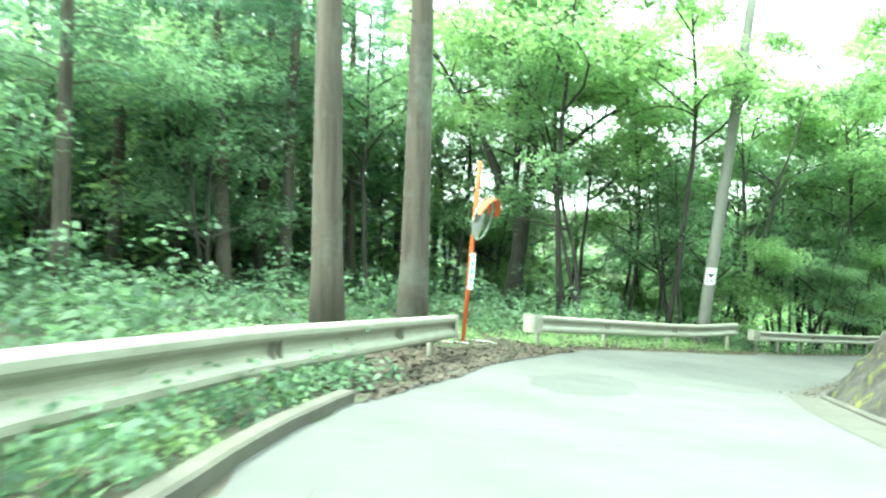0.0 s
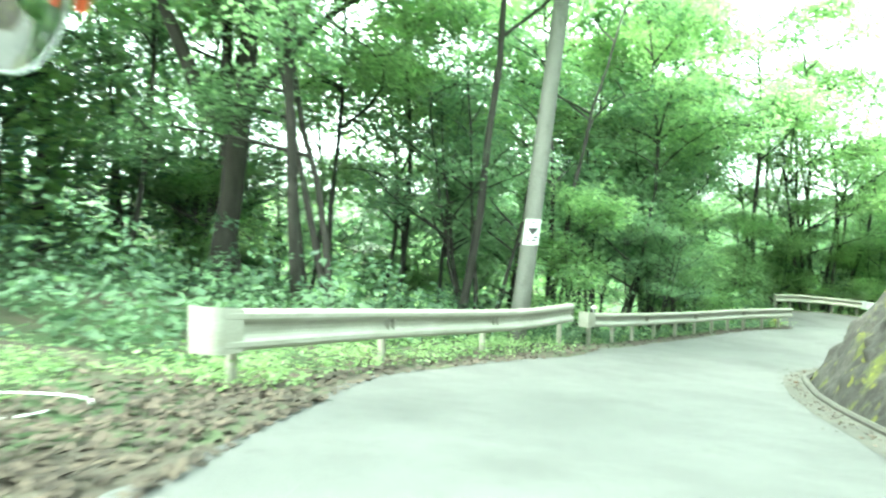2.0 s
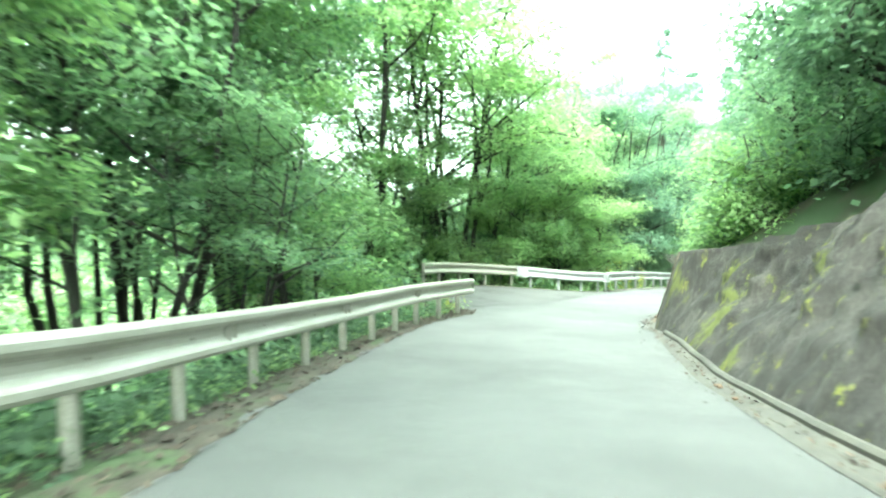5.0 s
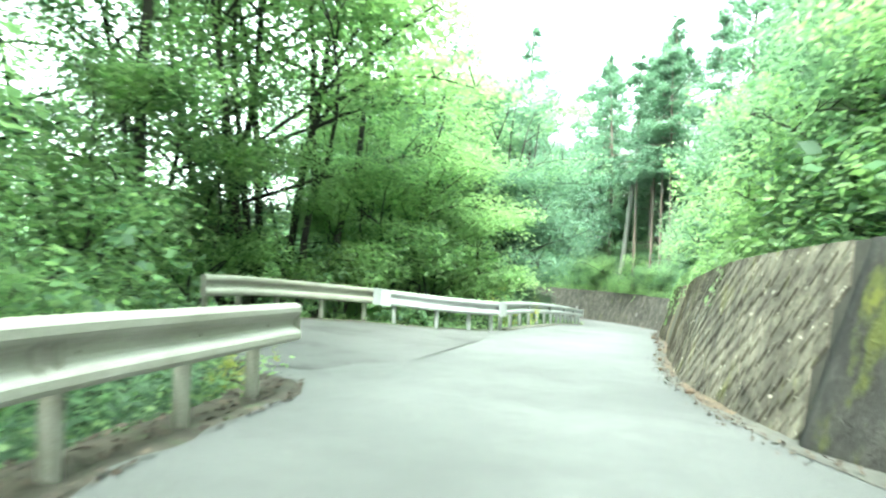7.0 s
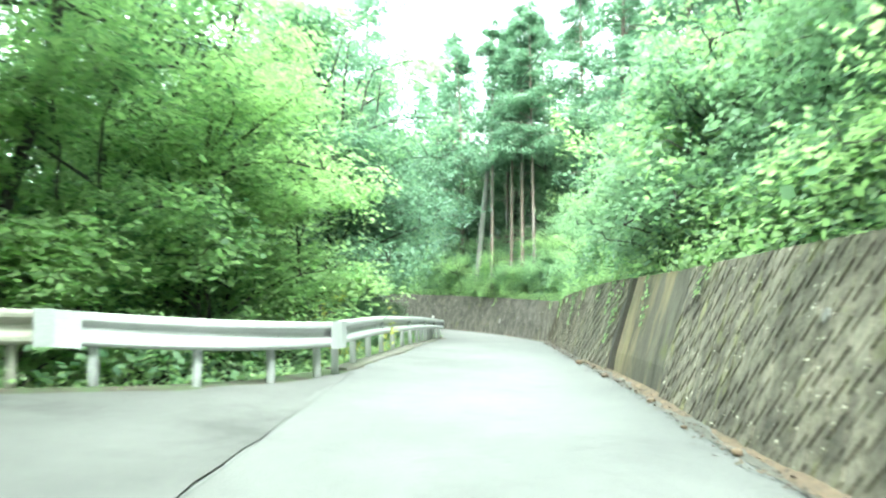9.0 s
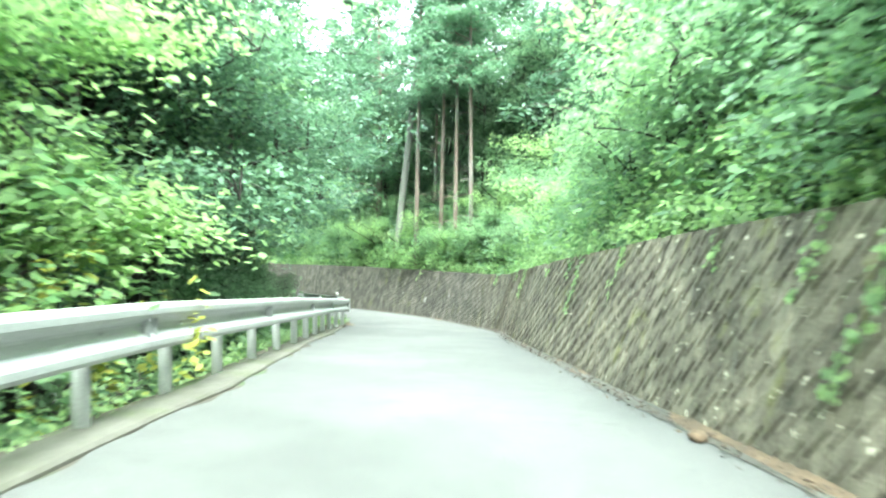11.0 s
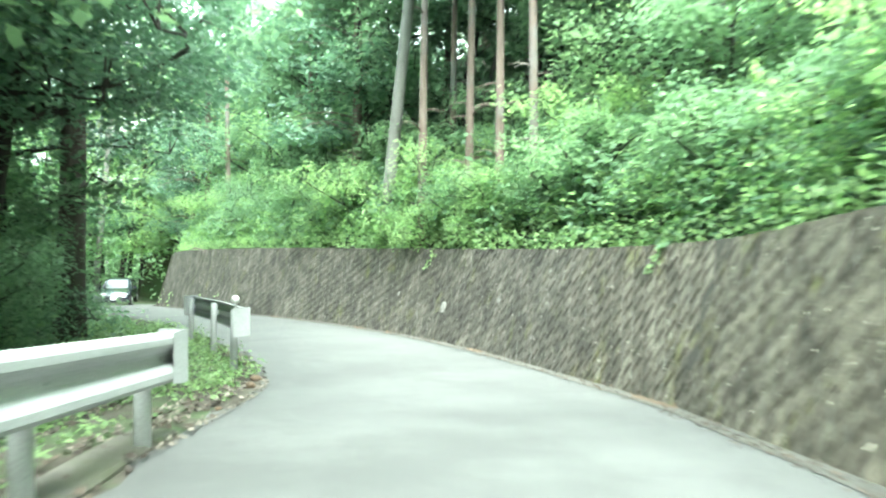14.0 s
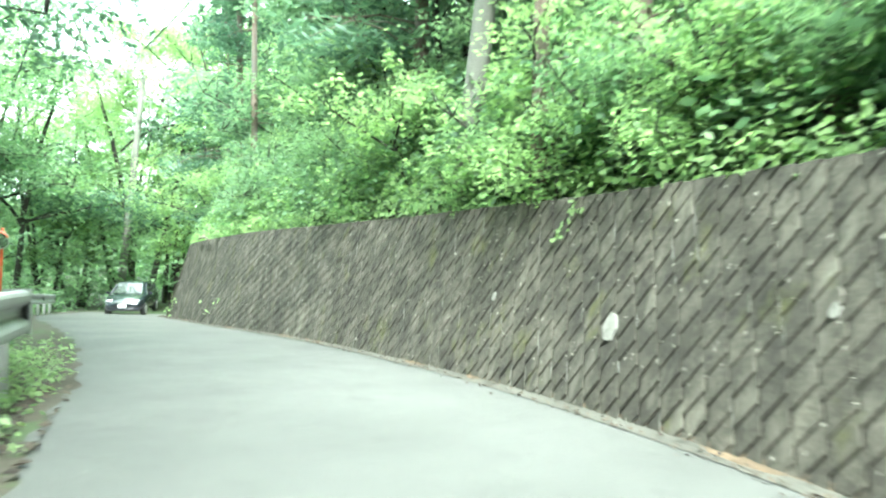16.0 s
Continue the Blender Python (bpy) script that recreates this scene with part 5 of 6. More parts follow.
def road_mirror(x, y, tilt, face, label, size=0.4, tall=4.0, hang=3.0, plate=True):
    """A convex road mirror under a hood on a tube post."""
    base = new("road_mirror")
    base.matrix_basis = pose(x, y, ground_at(x, y), 0, tilt, 0)
    tagged(base, label, "road mirror", "road mirrors")
    tube_part("post", [(0, 0, -0.4), (0, 0, tall - 0.03), (0, 0, tall)], [0.052, 0.052, 0.03], M_ORANGE, base)
    n = Vector((math.cos(radians(face)), math.sin(radians(face)), -0.2)).normalized()
    side = n.cross(Vector((0, 0, 1))).normalized()
    up = side.cross(n).normalized()
    c = Vector((0, 0, hang)) + n * 0.2
    verts, faces, rings, seg = [c + n * 0.07], [], 7, 36
    for i in range(1, rings + 1):
        r = size * i / rings
        for k in range(seg):
            w = 2 * math.pi * k / seg
            verts.append(c + side * (r * math.cos(w)) + up * (r * math.sin(w)) + n * 0.07 * (1 - (i / rings) ** 2))
    faces += [(0, 1 + k, 1 + (k + 1) % seg) for k in range(seg)]
    for i in range(rings - 1):
        o = 1 + i * seg
        faces += [(o + k, o + seg + k, o + seg + (k + 1) % seg, o + (k + 1) % seg) for k in range(seg)]
    put("mirror_glass", mesh_from("mirror_glass", verts, faces, M_MIRROR, True), base, "convex mirror glass")
    back = [c + side * (size * 0.995 * math.cos(w)) + up * (size * 0.995 * math.sin(w)) - n * 0.004 for w in np.linspace(0, 2 * math.pi, 37)[:-1]]
    inner = [c + side * (size * 0.6 * math.cos(w)) + up * (size * 0.6 * math.sin(w)) - n * 0.09 for w in np.linspace(0, 2 * math.pi, 37)[:-1]]
    fc = [(k, (k + 1) % 36, 36 + (k + 1) % 36, 36 + k) for k in range(36)] + [tuple(range(36, 72))]
    put("mirror_back", mesh_from("mirror_back", back + inner, fc, M_STEEL, True), base, "pressed grey metal back")
    ring = [c + side * ((size + 0.012) * math.cos(w)) + up * ((size + 0.012) * math.sin(w)) for w in np.linspace(0, 2 * math.pi, 41)]
    tube_part("mirror_rim", ring, [0.012] * 41, M_STEEL, base, "thin grey rim", sides=8)
    hood, hf = [], []
    arc = np.linspace(radians(12), radians(168), 21)
    for i, w in enumerate(arc):
        e = side * math.cos(w) + up * math.sin(w)
        for dep, th in ((0.06, 0.03), (0.19 * math.sin(w) ** 0.5 + 0.06, 0.035), (0.19 * math.sin(w) ** 0.5 + 0.06, 0.028), (0.06, 0.023)):
            hood.append(c + e * (size + th) + n * dep)
        if i:
            o = (i - 1) * 4
            hf += [(o + j, o + (j + 1) % 4, o + 4 + (j + 1) % 4, o + 4 + j) for j in range(4)]
    hf += [(0, 1, 2, 3), tuple(len(hood) - j for j in (1, 2, 3, 4))]
    put("hood", mesh_from("hood", hood, hf, M_ORANGE, True), base)
    for dz in (-0.16, 0.16):
        tube_part("clamp", [Vector((0, 0, hang + dz)) - n * 0.06, c + up * dz - n * 0.07], [0.022, 0.022], M_STEEL, base, sides=8)
    if plate:
        ta = math.radians(-75)
        o, t = Vector((math.cos(ta), math.sin(ta), 0)), Vector((-math.sin(ta), math.cos(ta), 0))
        q = Matrix((t, o, Vector((0, 0, 1)))).transposed().to_4x4()
        bd = part("notice_plate", box(bmesh.new(), 0.03, 0.07, 1.72, 0.13, 0.012, 0.85, q, 0.003), M_WHITE, base, "narrow white enamel notice plate")
        for k, (zz, hh, mt) in enumerate(((2.05, 0.05, M_TEAL), (1.9, 0.09, M_TEAL), (1.72, 0.13, M_TEAL), (1.52, 0.09, M_TEAL), (1.4, 0.04, M_BLACK))):
            part("print_bar", box(bmesh.new(), 0.03, 0.0785, zz, 0.055, 0.003, hh, q), mt, bd)
        for zz in (1.33, 2.1):
            tube_part("clamp_band", [(0, 0, zz - 0.012), (0, 0, zz + 0.012)], [0.058, 0.058], M_STEEL, base)
    return base


road_mirror(-0.19, 14.05, 4.0, -27, "round road mirror under an orange hood on a leaning post", size=0.5, tall=4.3, plate=True)
road_mirror(83.68, 52.95, 2, 200, "distant road mirror on an orange post among shrubs", size=0.3, tall=3.2, hang=2.8, plate=False)
# loop of stray wire on the litter round the mirror post
wire = [(-0.14 + 0.75 * math.cos(w) * (1 + 0.12 * math.sin(3 * w)), 14.22 + 0.42 * math.sin(w)) for w in np.linspace(0, 5.6, 40)]
tagged(put("stray_wire", tubes_mesh("stray_wire", [tube_rows([(a, b, ground_at(a, b) + 0.03) for a, b in wire], [0.009] * 40, 6)], M_WHITE)), "pale loop of wire lying on the ground by the mirror post", "wire")


def utility_pole(x, y, z, top, r0, r1, label):
    """A tapered concrete pole from its foot to its top."""
    base = new("utility_pole")
    base.location = (x, y, z)
    tagged(base, label, "utility pole", "utility poles")
    v = Vector(top)
    pts = [v * u for u in np.linspace(-0.05, 1, 8)]
    tube_part("pole", pts, [r0 + (r1 - r0) * k / 7 for k in range(8)], M_POLE, base, sides=24)
    return base


pole = utility_pole(8.76, 23.05, -2.9, (1.67, 0.13, 14.0), 0.22, 0.165, "leaning grey concrete utility pole behind the guard rail")
# enamel notice wrapped round the pole, facing the road
axis = Vector((1.67, 0.13, 14.0)).normalized()
mid = axis * 2.75


def wrapped(name, a0, a1, z0, z1, r, mat, parent, shape=None):
    """A thin curved plate on the pole between two bearings and two heights."""
    verts, faces, n = [], [], 12
    for i in range(n + 1):
        a = radians(a0 + (a1 - a0) * i / n)
        lo, hi = (z0, z1) if shape is None else shape(i / n)
        for rr, zz in ((r, lo), (r, hi), (r - 0.004, hi), (r - 0.004, lo)):
            verts.append(axis * zz + Vector((math.cos(a), math.sin(a), 0)) * rr)
        if i:
            o = (i - 1) * 4
            faces += [(o + j, o + (j + 1) % 4, o + 4 + (j + 1) % 4, o + 4 + j) for j in range(4)]
    faces += [(0, 1, 2, 3), tuple(len(verts) - j for j in (1, 2, 3, 4))]
    return put(name, mesh_from(name, verts, faces, mat, False), parent)


plate = wrapped("notice", -165, -45, 2.46, 3.06, 0.219, M_WHITE, pole)
tagged(plate, "white enamel notice with black print")
wrapped("print_bar", -122, -88, 2.975, 3.0, 0.223, M_BLACK, plate)
wrapped("print_bar", -122, -88, 2.895, 2.915, 0.223, M_BLACK, plate)
wrapped("print_mark", -140, -72, 0, 0, 0.223, M_BLACK, plate, lambda u: (2.86 - 0.17 * (1 - abs(2 * u - 1)) ** 0.8 - 0.002, 2.86))
for k, (a0, a1) in enumerate(((-146, -134), (-129, -120), (-114, -106), (-100, -88), (-84, -72), (-142, -118), (-110, -80))):
    zz = 2.62 if k < 5 else 2.545
    wrapped("print_bar", a0, a1, zz, zz + 0.045, 0.223, M_BLACK, plate)

hill_pole = utility_pole(72.1, 34.85, -4.9, (0.4, -1.15, 11.8), 0.19, 0.135, "pale leaning utility pole on the bank")
ax2 = Vector((0.4, -1.15, 11.8))
for u in (0.86, 0.93):
    part("cross_arm", box(bmesh.new(), 0, 0.35, 0, 0.07, 1.3, 0.07, Matrix.Translation(ax2 * u), 0.01), M_STEEL, hill_pole)
    for dy in (0.0, 0.45, 0.9):
        p = ax2 * u + Vector((0, dy, 0.04))
        tube_part("insulator", [p, p + Vector((0, 0, 0.06)), p + Vector((0, 0, 0.12)), p + Vector((0, 0, 0.16))], [0.03, 0.055, 0.055, 0.02], M_WHITE, hill_pole, sides=10)
far_pole = utility_pole(98.3, 58.0, -9.2, (0.6, -0.95, 13.2), 0.235, 0.15, "distant pale utility pole with side brackets")
ax3 = Vector((0.6, -0.95, 13.2))
for u in (0.9, 0.79):
    part("cross_arm", box(bmesh.new(), 0.45, -0.45, 0, 1.2, 0.06, 0.06, Matrix.Translation(ax3 * u) @ pose(0, 0, 0, 0, 0, -45) @ Matrix.Translation((-0.1, 0.45, 0)), 0.01), M_STEEL, far_pole)
part("arm_upright", box(bmesh.new(), 0.42, -0.42, 0, 0.05, 0.05, 1.2, Matrix.Translation(ax3 * 0.85), 0.008), M_STEEL, far_pole)


def cable(a, b, sag, r, label):
    pts = curve_points(a, b, (0, 0, -sag), 20)
    return tagged(put("overhead_cable", tubes_mesh("overhead_cable", [tube_rows(pts, [r] * 20, 6)], M_CABLE)), label, "cable", "overhead cables")


t2, t3 = Vector((72.1, 34.85, -4.9)) + ax2 * 0.86, Vector((90.5, 53.0, -8.6)) + ax3 * 0.9
cable(t2, t3, 0.5, 0.03, "black overhead cable between the poles")
cable(Vector((72.1, 34.85, -4.9)) + ax2 * 0.93, Vector((40, 18, 18)), 0.8, 0.02, "thin overhead cable running up the hill")
# long pale stick lying at the wall's top
pts = curve_points(on(104.0, -3.2, 2.55), on(101.5, -3.05, 2.35), (0, 0, 0.1), 6)
tagged(put("dead_branch", tubes_mesh("dead_branch", [tube_rows(pts, [0.02, 0.035, 0.035, 0.03, 0.025, 0.012], 7)], M_BARK_PALE)), "pale dead branch hanging over the wall's top", "branch")


# ---- the car farther down ----
M_PAINT = material("dark_blue_car_paint")[0]
PB = M_PAINT.node_tree.nodes["Principled BSDF"]
PB.inputs["Base Color"].default_value, PB.inputs["Metallic"].default_value, PB.inputs["Roughness"].default_value = (0.012, 0.015, 0.028, 1), 0.0, 0.15
PB.inputs["Coat Weight"].default_value = 1.0
PB.inputs["Specular IOR Level"].default_value = 1.0
M_GLASS = material("car_glass")[0]
GB = M_GLASS.node_tree.nodes["Principled BSDF"]
GB.inputs["Base Color"].default_value, GB.inputs["Roughness"].default_value, GB.inputs["Specular IOR Level"].default_value = (0.03, 0.035, 0.035, 1), 0.05, 0.9
M_TYRE = surface("black_rubber", [(0.3, (0.02, 0.02, 0.02)), (0.7, (0.04, 0.04, 0.04))], 8, 0.9, 60, 0)
M_LAMP = material("lamp_glass")[0]
LB = M_LAMP.node_tree.nodes["Principled BSDF"]
LB.inputs["Base Color"].default_value, LB.inputs["Roughness"].default_value, LB.inputs["Metallic"].default_value = (0.75, 0.77, 0.8, 1), 0.1, 0.4


def car(m, label):
    """A compact hatchback; its front points along +x."""
    base = new("car")
    base.matrix_basis = m
    tagged(base, label, "car")
    # stations along the length: x, half width, sill, shoulder height, roof half width, roof height
    st = [(-1.95, 0.68, 0.42, 0.85, 0.5, 0.9), (-1.85, 0.8, 0.3, 0.95, 0.56, 1.3), (-1.5, 0.84, 0.24, 0.98, 0.6, 1.5), (-0.6, 0.85, 0.24, 0.98, 0.62, 1.54), (0.25, 0.85, 0.24, 0.96, 0.61, 1.5), (0.95, 0.85, 0.24, 0.95, 0.6, 0.99), (1.5, 0.83, 0.24, 0.88, 0.55, 0.92), (1.85, 0.76, 0.26, 0.74, 0.5, 0.76), (1.97, 0.66, 0.34, 0.6, 0.45, 0.6)]
    verts, faces = [], []
    for x, w, lo, sh, rw, rh in st:
        verts += [(x, -w * 0.9, lo), (x, -w, lo + 0.2), (x, -w, sh - 0.1), (x, -w * 0.95, sh), (x, -rw, rh - 0.04), (x, -rw * 0.8, rh), (x, rw * 0.8, rh), (x, rw, rh - 0.04), (x, w * 0.95, sh), (x, w, sh - 0.1), (x, w, lo + 0.2), (x, w * 0.9, lo)]
    c = 12
    for i in range(len(st) - 1):
        faces += [(i * c + k, i * c + (k + 1) % c, (i + 1) * c + (k + 1) % c, (i + 1) * c + k) for k in range(c)]
    faces += [tuple(range(c))[::-1], tuple(range(len(verts) - c, len(verts)))]
    me = mesh_from("body", verts, faces, M_PAINT, True)
    put("body", me, base)

    def sheet(name, quad, mat, lift_by, lab=""):
        q = [Vector(p) for p in quad]
        n = (q[1] - q[0]).cross(q[2] - q[0]).normalized() * lift_by
        return put(name, mesh_from(name, [p + n for p in q] + [p - n for p in q], [(0, 1, 2, 3), (7, 6, 5, 4)] + [(k, (k + 1) % 4, 4 + (k + 1) % 4, 4 + k) for k in range(4)], mat), base, lab)

    sheet("windscreen", [(0.98, -0.62, 1.0), (0.98, 0.62, 1.0), (0.3, 0.54, 1.46), (0.3, -0.54, 1.46)], M_GLASS, 0.02, "sloping windscreen full of sky")
    for sgn in (-1, 1):
        sheet("side_window", [(0.75, sgn * 0.8, 1.0), (0.22, sgn * 0.655, 1.42), (-0.55, sgn * 0.66, 1.45), (-0.55, sgn * 0.8, 1.0)], M_GLASS, 0.02)
        sheet("side_window", [(-0.62, sgn * 0.8, 1.0), (-0.62, sgn * 0.66, 1.45), (-1.4, sgn * 0.645, 1.42), (-1.5, sgn * 0.8, 1.02)], M_GLASS, 0.02)
        part("headlight", box(bmesh.new(), 1.78, sgn * 0.58, 0.72, 0.26, 0.3, 0.13, pose(0, 0, 0, 0, 0, 0), 0.04), M_LAMP, base, "clear headlight")
        part("wing_mirror", box(bmesh.new(), 0.62, sgn * 0.95, 1.02, 0.1, 0.18, 0.12, None, 0.03), M_PAINT, base)
        for x in (1.25, -1.25):
            wheel = new("wheel")
            wheel.parent = base
            wheel.location = (x, sgn * 0.77, 0.3)
            put("tyre", tubes_mesh("tyre", [tube_rows([(0, -0.1, 0), (0, -0.08, 0), (0, 0.08, 0), (0, 0.1, 0)], [0.26, 0.3, 0.3, 0.26], 24)], M_TYRE), wheel)
            put("rim", tubes_mesh("rim", [tube_rows([(0, sgn * 0.07, 0), (0, sgn * 0.108, 0), (0, sgn * 0.112, 0)], [0.19, 0.19, 0.05], 18)], M_STEEL), wheel)
    part("grille", box(bmesh.new(), 1.93, 0, 0.52, 0.08, 0.9, 0.16, None, 0.03), M_TYRE, base)
    part("number_plate", box(bmesh.new(), 1.99, 0, 0.5, 0.02, 0.36, 0.17, None, 0.005), M_WHITE, base, "white plate with a plain dark bar")
    part("bumper", box(bmesh.new(), 1.86, 0, 0.36, 0.26, 1.4, 0.16, None, 0.06), M_PAINT, base)
    return base


q = on(115.6, -0.35)
car(pose(q[0], q[1], q[2] + 0.01, 0, 0, heading(115.6) + 180 + 2) @ Matrix.Scale(0.94, 4), "dark blue compact car stopped on the road, bonnet and windscreen shining")


# ---- seams and patches of the asphalt ----
M_BAY = surface("older_asphalt", [(0.3, (0.061, 0.061, 0.059)), (0.7, (0.092, 0.092, 0.089))], 0.7, 0.85, 90, 0.008, 0.6, (0.04, 0.04, 0.038), 0.6, (0.52, 0.66))
bay_inner = table([(44.2, 2.0), (46, 1.42), (47, 1.45), (56.2, 1.72)])
v, f = ribbon(44.2, 56.2, 0.25, lambda s: bay_inner(s) + crumbled(s, 0.3), lambda s: max(left_edge(s) + crumbled(s) - 0.04, bay_inner(s) + 0.02), 8, lambda s, lat, u: 0.006 + (0.012 * math.sin(s * 0.7 + lat) if 0.03 < u < 0.97 else 0.002))
tagged(put("lay_by", mesh_from("lay_by", v, f, M_BAY, True)), "darker older asphalt of the lay-by beside the lane", "lay-by", kind="structure")
M_PATCH = surface("darker_asphalt", [(0.3, (0.05, 0.052, 0.051)), (0.7, (0.078, 0.08, 0.078))], 1.2, 0.85, 90, 0.004)
M_SEAM = surface("dark_seam", [(0.3, (0.06, 0.06, 0.058)), (0.7, (0.088, 0.088, 0.085))], 3, 0.9, 60, 0)


def crown_of(s, lat):
    return 0.012 * math.sin(s * 0.7 + lat)


def road_patch(s, lat, ls, lw, label, seed):
    r = random.Random(seed)
    n = 30
    rim = [(s + ls * math.cos(w) * (1 + r.uniform(-0.08, 0.08)), lat + lw * math.sin(w) * (1 + r.uniform(-0.08, 0.08))) for w in np.linspace(0, 2 * math.pi, n, endpoint=False)]
    verts = [on(s, lat, crown_of(s, lat) + 0.004)] + [on(s + (a - s) * k, lat + (c - lat) * k, crown_of(s + (a - s) * k, lat + (c - lat) * k) + h) for k, h in ((0.5, 0.004), (1.0, 0.0015)) for a, c in rim]
    faces = [(0, 1 + k, 1 + (k + 1) % n) for k in range(n)] + [(1 + k, 1 + n + k, 1 + n + (k + 1) % n, 1 + (k + 1) % n) for k in range(n)]
    return tagged(put("road_patch", mesh_from("road_patch", verts, faces, M_PATCH, True)), label, "road patch", "patches in the asphalt")


road_patch(10.8, -0.25, 1.8, 0.75, "darker oval patch of newer asphalt", 1)


def seam(s0, s1, lat, width, seed):
    v, f = ribbon(s0, s1, 0.2, lambda s: lat(s) - width * (0.6 + 0.4 * math.sin(s * 7 + seed)), lambda s: lat(s) + width, 2, lambda s, la, u: crown_of(s, la) + 0.004)
    tagged(put("road_seam", mesh_from("road_seam", v, f, M_SEAM)), "thin dark seam in the asphalt", "road seam", "seams in the asphalt")


seam(46, 56, lambda s: 1.43 + 0.03 * (s - 47), 0.0035, 0)
seam(3.5, 6.2, lambda s: 0.94 + 0.12 * (s - 3.5) + 0.03 * math.sin(s * 3), 0.007, 2)


# ---- litter, stones ----
def litter(n, s_range, lat_fn, seed, name, label, size=0.09, mat=M_LITTER):
    rng = np.random.default_rng(seed)
    s = rng.uniform(*s_range, n)
    xy = np.array([at_road(a, lat_fn(a, rng)) for a in s])
    z = ground_height(xy[:, 0], xy[:, 1])
    sr, lat, zr = road_coords(xy[:, 0], xy[:, 1])
    on_road = lat < left_edge(sr)
    z = np.where(on_road, zr + lift(sr, lat) + 0.012, z + 0.015) + rng.uniform(0, 0.035, n)
    a = rng.uniform(0, 2 * np.pi, n)
    d = np.stack([np.cos(a), np.sin(a), rng.normal(0, 0.25, n)], 1)
    nn = np.stack([rng.normal(0, 0.35, n), rng.normal(0, 0.35, n), np.ones(n)], 1)
    ln = size * rng.uniform(0.6, 1.5, n)
    q = leaf_quads(np.stack([xy[:, 0], xy[:, 1], z], 1), d, nn, ln, ln * 0.6)
    tagged(put(name, quads_mesh(name, q, mat)), label, "dead leaves", kind="stuff")


litter(9000, (6.5, 17.5), lambda s, r: left_edge(s) - 0.12 + abs(r.normal(0, 1.3)), 51, "leaf_litter", "brown dead leaves heaped round the mirror post")
litter(3500, (17, 28), lambda s, r: left_edge(s) - 0.08 + abs(r.normal(0, 0.8)), 52, "verge_litter", "dead leaves along the weedy verge", 0.08)
litter(2600, (28, 43.6), lambda s, r: left_edge(s) - 0.06 + abs(r.normal(0, 0.45)), 56, "rail_litter", "dead leaves and soil round the rail posts", 0.07)
litter(2600, (74, 88), lambda s, r: left_edge(s) - 0.05 + abs(r.normal(0, 0.9)), 53, "lower_litter", "dead leaves on the lower verge", 0.08)
litter(3600, (75.2, 80.5), lambda s, r: left_edge(s) - 0.1 + abs(r.normal(0, 1.5)), 57, "bleached_litter", "pale bleached leaves and chips on the bare verge", 0.05, M_DRY)
litter(4200, (43, 110), lambda s, r: -wall_foot(s) + 0.13 + r.normal(0, 0.08), 55, "foot_leaves", "small dead leaves and twigs at the wall foot", 0.04)
litter(900, (14, 43.5), lambda s, r: -wall_foot(s) + 0.12 + abs(r.normal(0, 0.17)), 54, "gutter_leaves", "dead leaves and twigs lying along the kerb", 0.05)

rng_st = random.Random(9)
for k in range(26):
    bm = bmesh.new()
    bmesh.ops.create_icosphere(bm, subdivisions=2, radius=1)
    for v in bm.verts:
        v.co *= 1 + 0.35 * noise.noise(v.co * 1.3 + Vector((k * 3.1, 0, 0)))
    s = rng_st.choice((rng_st.uniform(44, 60), rng_st.uniform(76, 83), rng_st.uniform(18, 40)))
    if 76 < s < 84:
        p = on(s, left_edge(s) + rng_st.uniform(0.05, 0.5), 0.02)
    else:
        p = on(s, -wall_foot(s) + (rng_st.uniform(0.08, 0.25) if s > 43 else rng_st.uniform(0.2, 0.32)), 0.03)
    r = rng_st.uniform(0.025, 0.07) * (1.0 if s > 43 else 0.6)
    st = part("stone", bm, M_SAND if k % 3 else M_CONCRETE, None, "", True, pose(*p, 0, 0, k * 40) @ Matrix.Diagonal((r * 1.3, r, r * 0.7, 1)))
    tagged(st, "rounded brown stone lying at the road's edge", "stone", "stones at the road's edge")


# ---- wall blocks ----
A_DIR, B_DIR = np.array([-0.155, 0.2]), np.array([0.07, 0.2])


def clip(poly, hi):
    """The part of a polygon in wall coordinates between the foot and the top."""
    for axis_sign, lim in ((1, 0.0), (-1, -hi)):
        out = []
        for i in range(len(poly)):
            a, b = poly[i], poly[(i + 1) % len(poly)]
            da, db = axis_sign * a[1] - lim, axis_sign * b[1] - lim
            if da >= 0:
                out.append(a)
            if da * db < 0:
                out.append(a + (b - a) * (da / (da - db)))
        poly = out
        if len(poly) < 3:
            return []
    return poly


def block_shape(poly, rnd, gap=0.005):
    """Corners of one block: its face inset from the joint, proud along the upper edge of the dark joint."""
    c = sum(poly) / len(poly)
    nrm = np.array([-A_DIR[1], A_DIR[0]]) / np.linalg.norm(A_DIR)
    outer, inner = [], []
    for p in poly:
        d = p - c
        across = d @ nrm
        q = p - nrm * (gap if across > 0 else -0.001)
        q = q - d / (np.linalg.norm(d) + 1e-6) * 0.0004
        proud = 0.013 + (0.005 if gap > 0 else 0.0015) * np.clip(across / 0.07, -1, 1) + rnd
        outer.append((q[0], q[1], 0.0))
        k = (q - c) @ nrm
        e = q - nrm * np.sign(k) * min(abs(k) * 0.5, 0.004) - (q - c) * 0.006
        inner.append((e[0], e[1], proud))
    return outer, inner


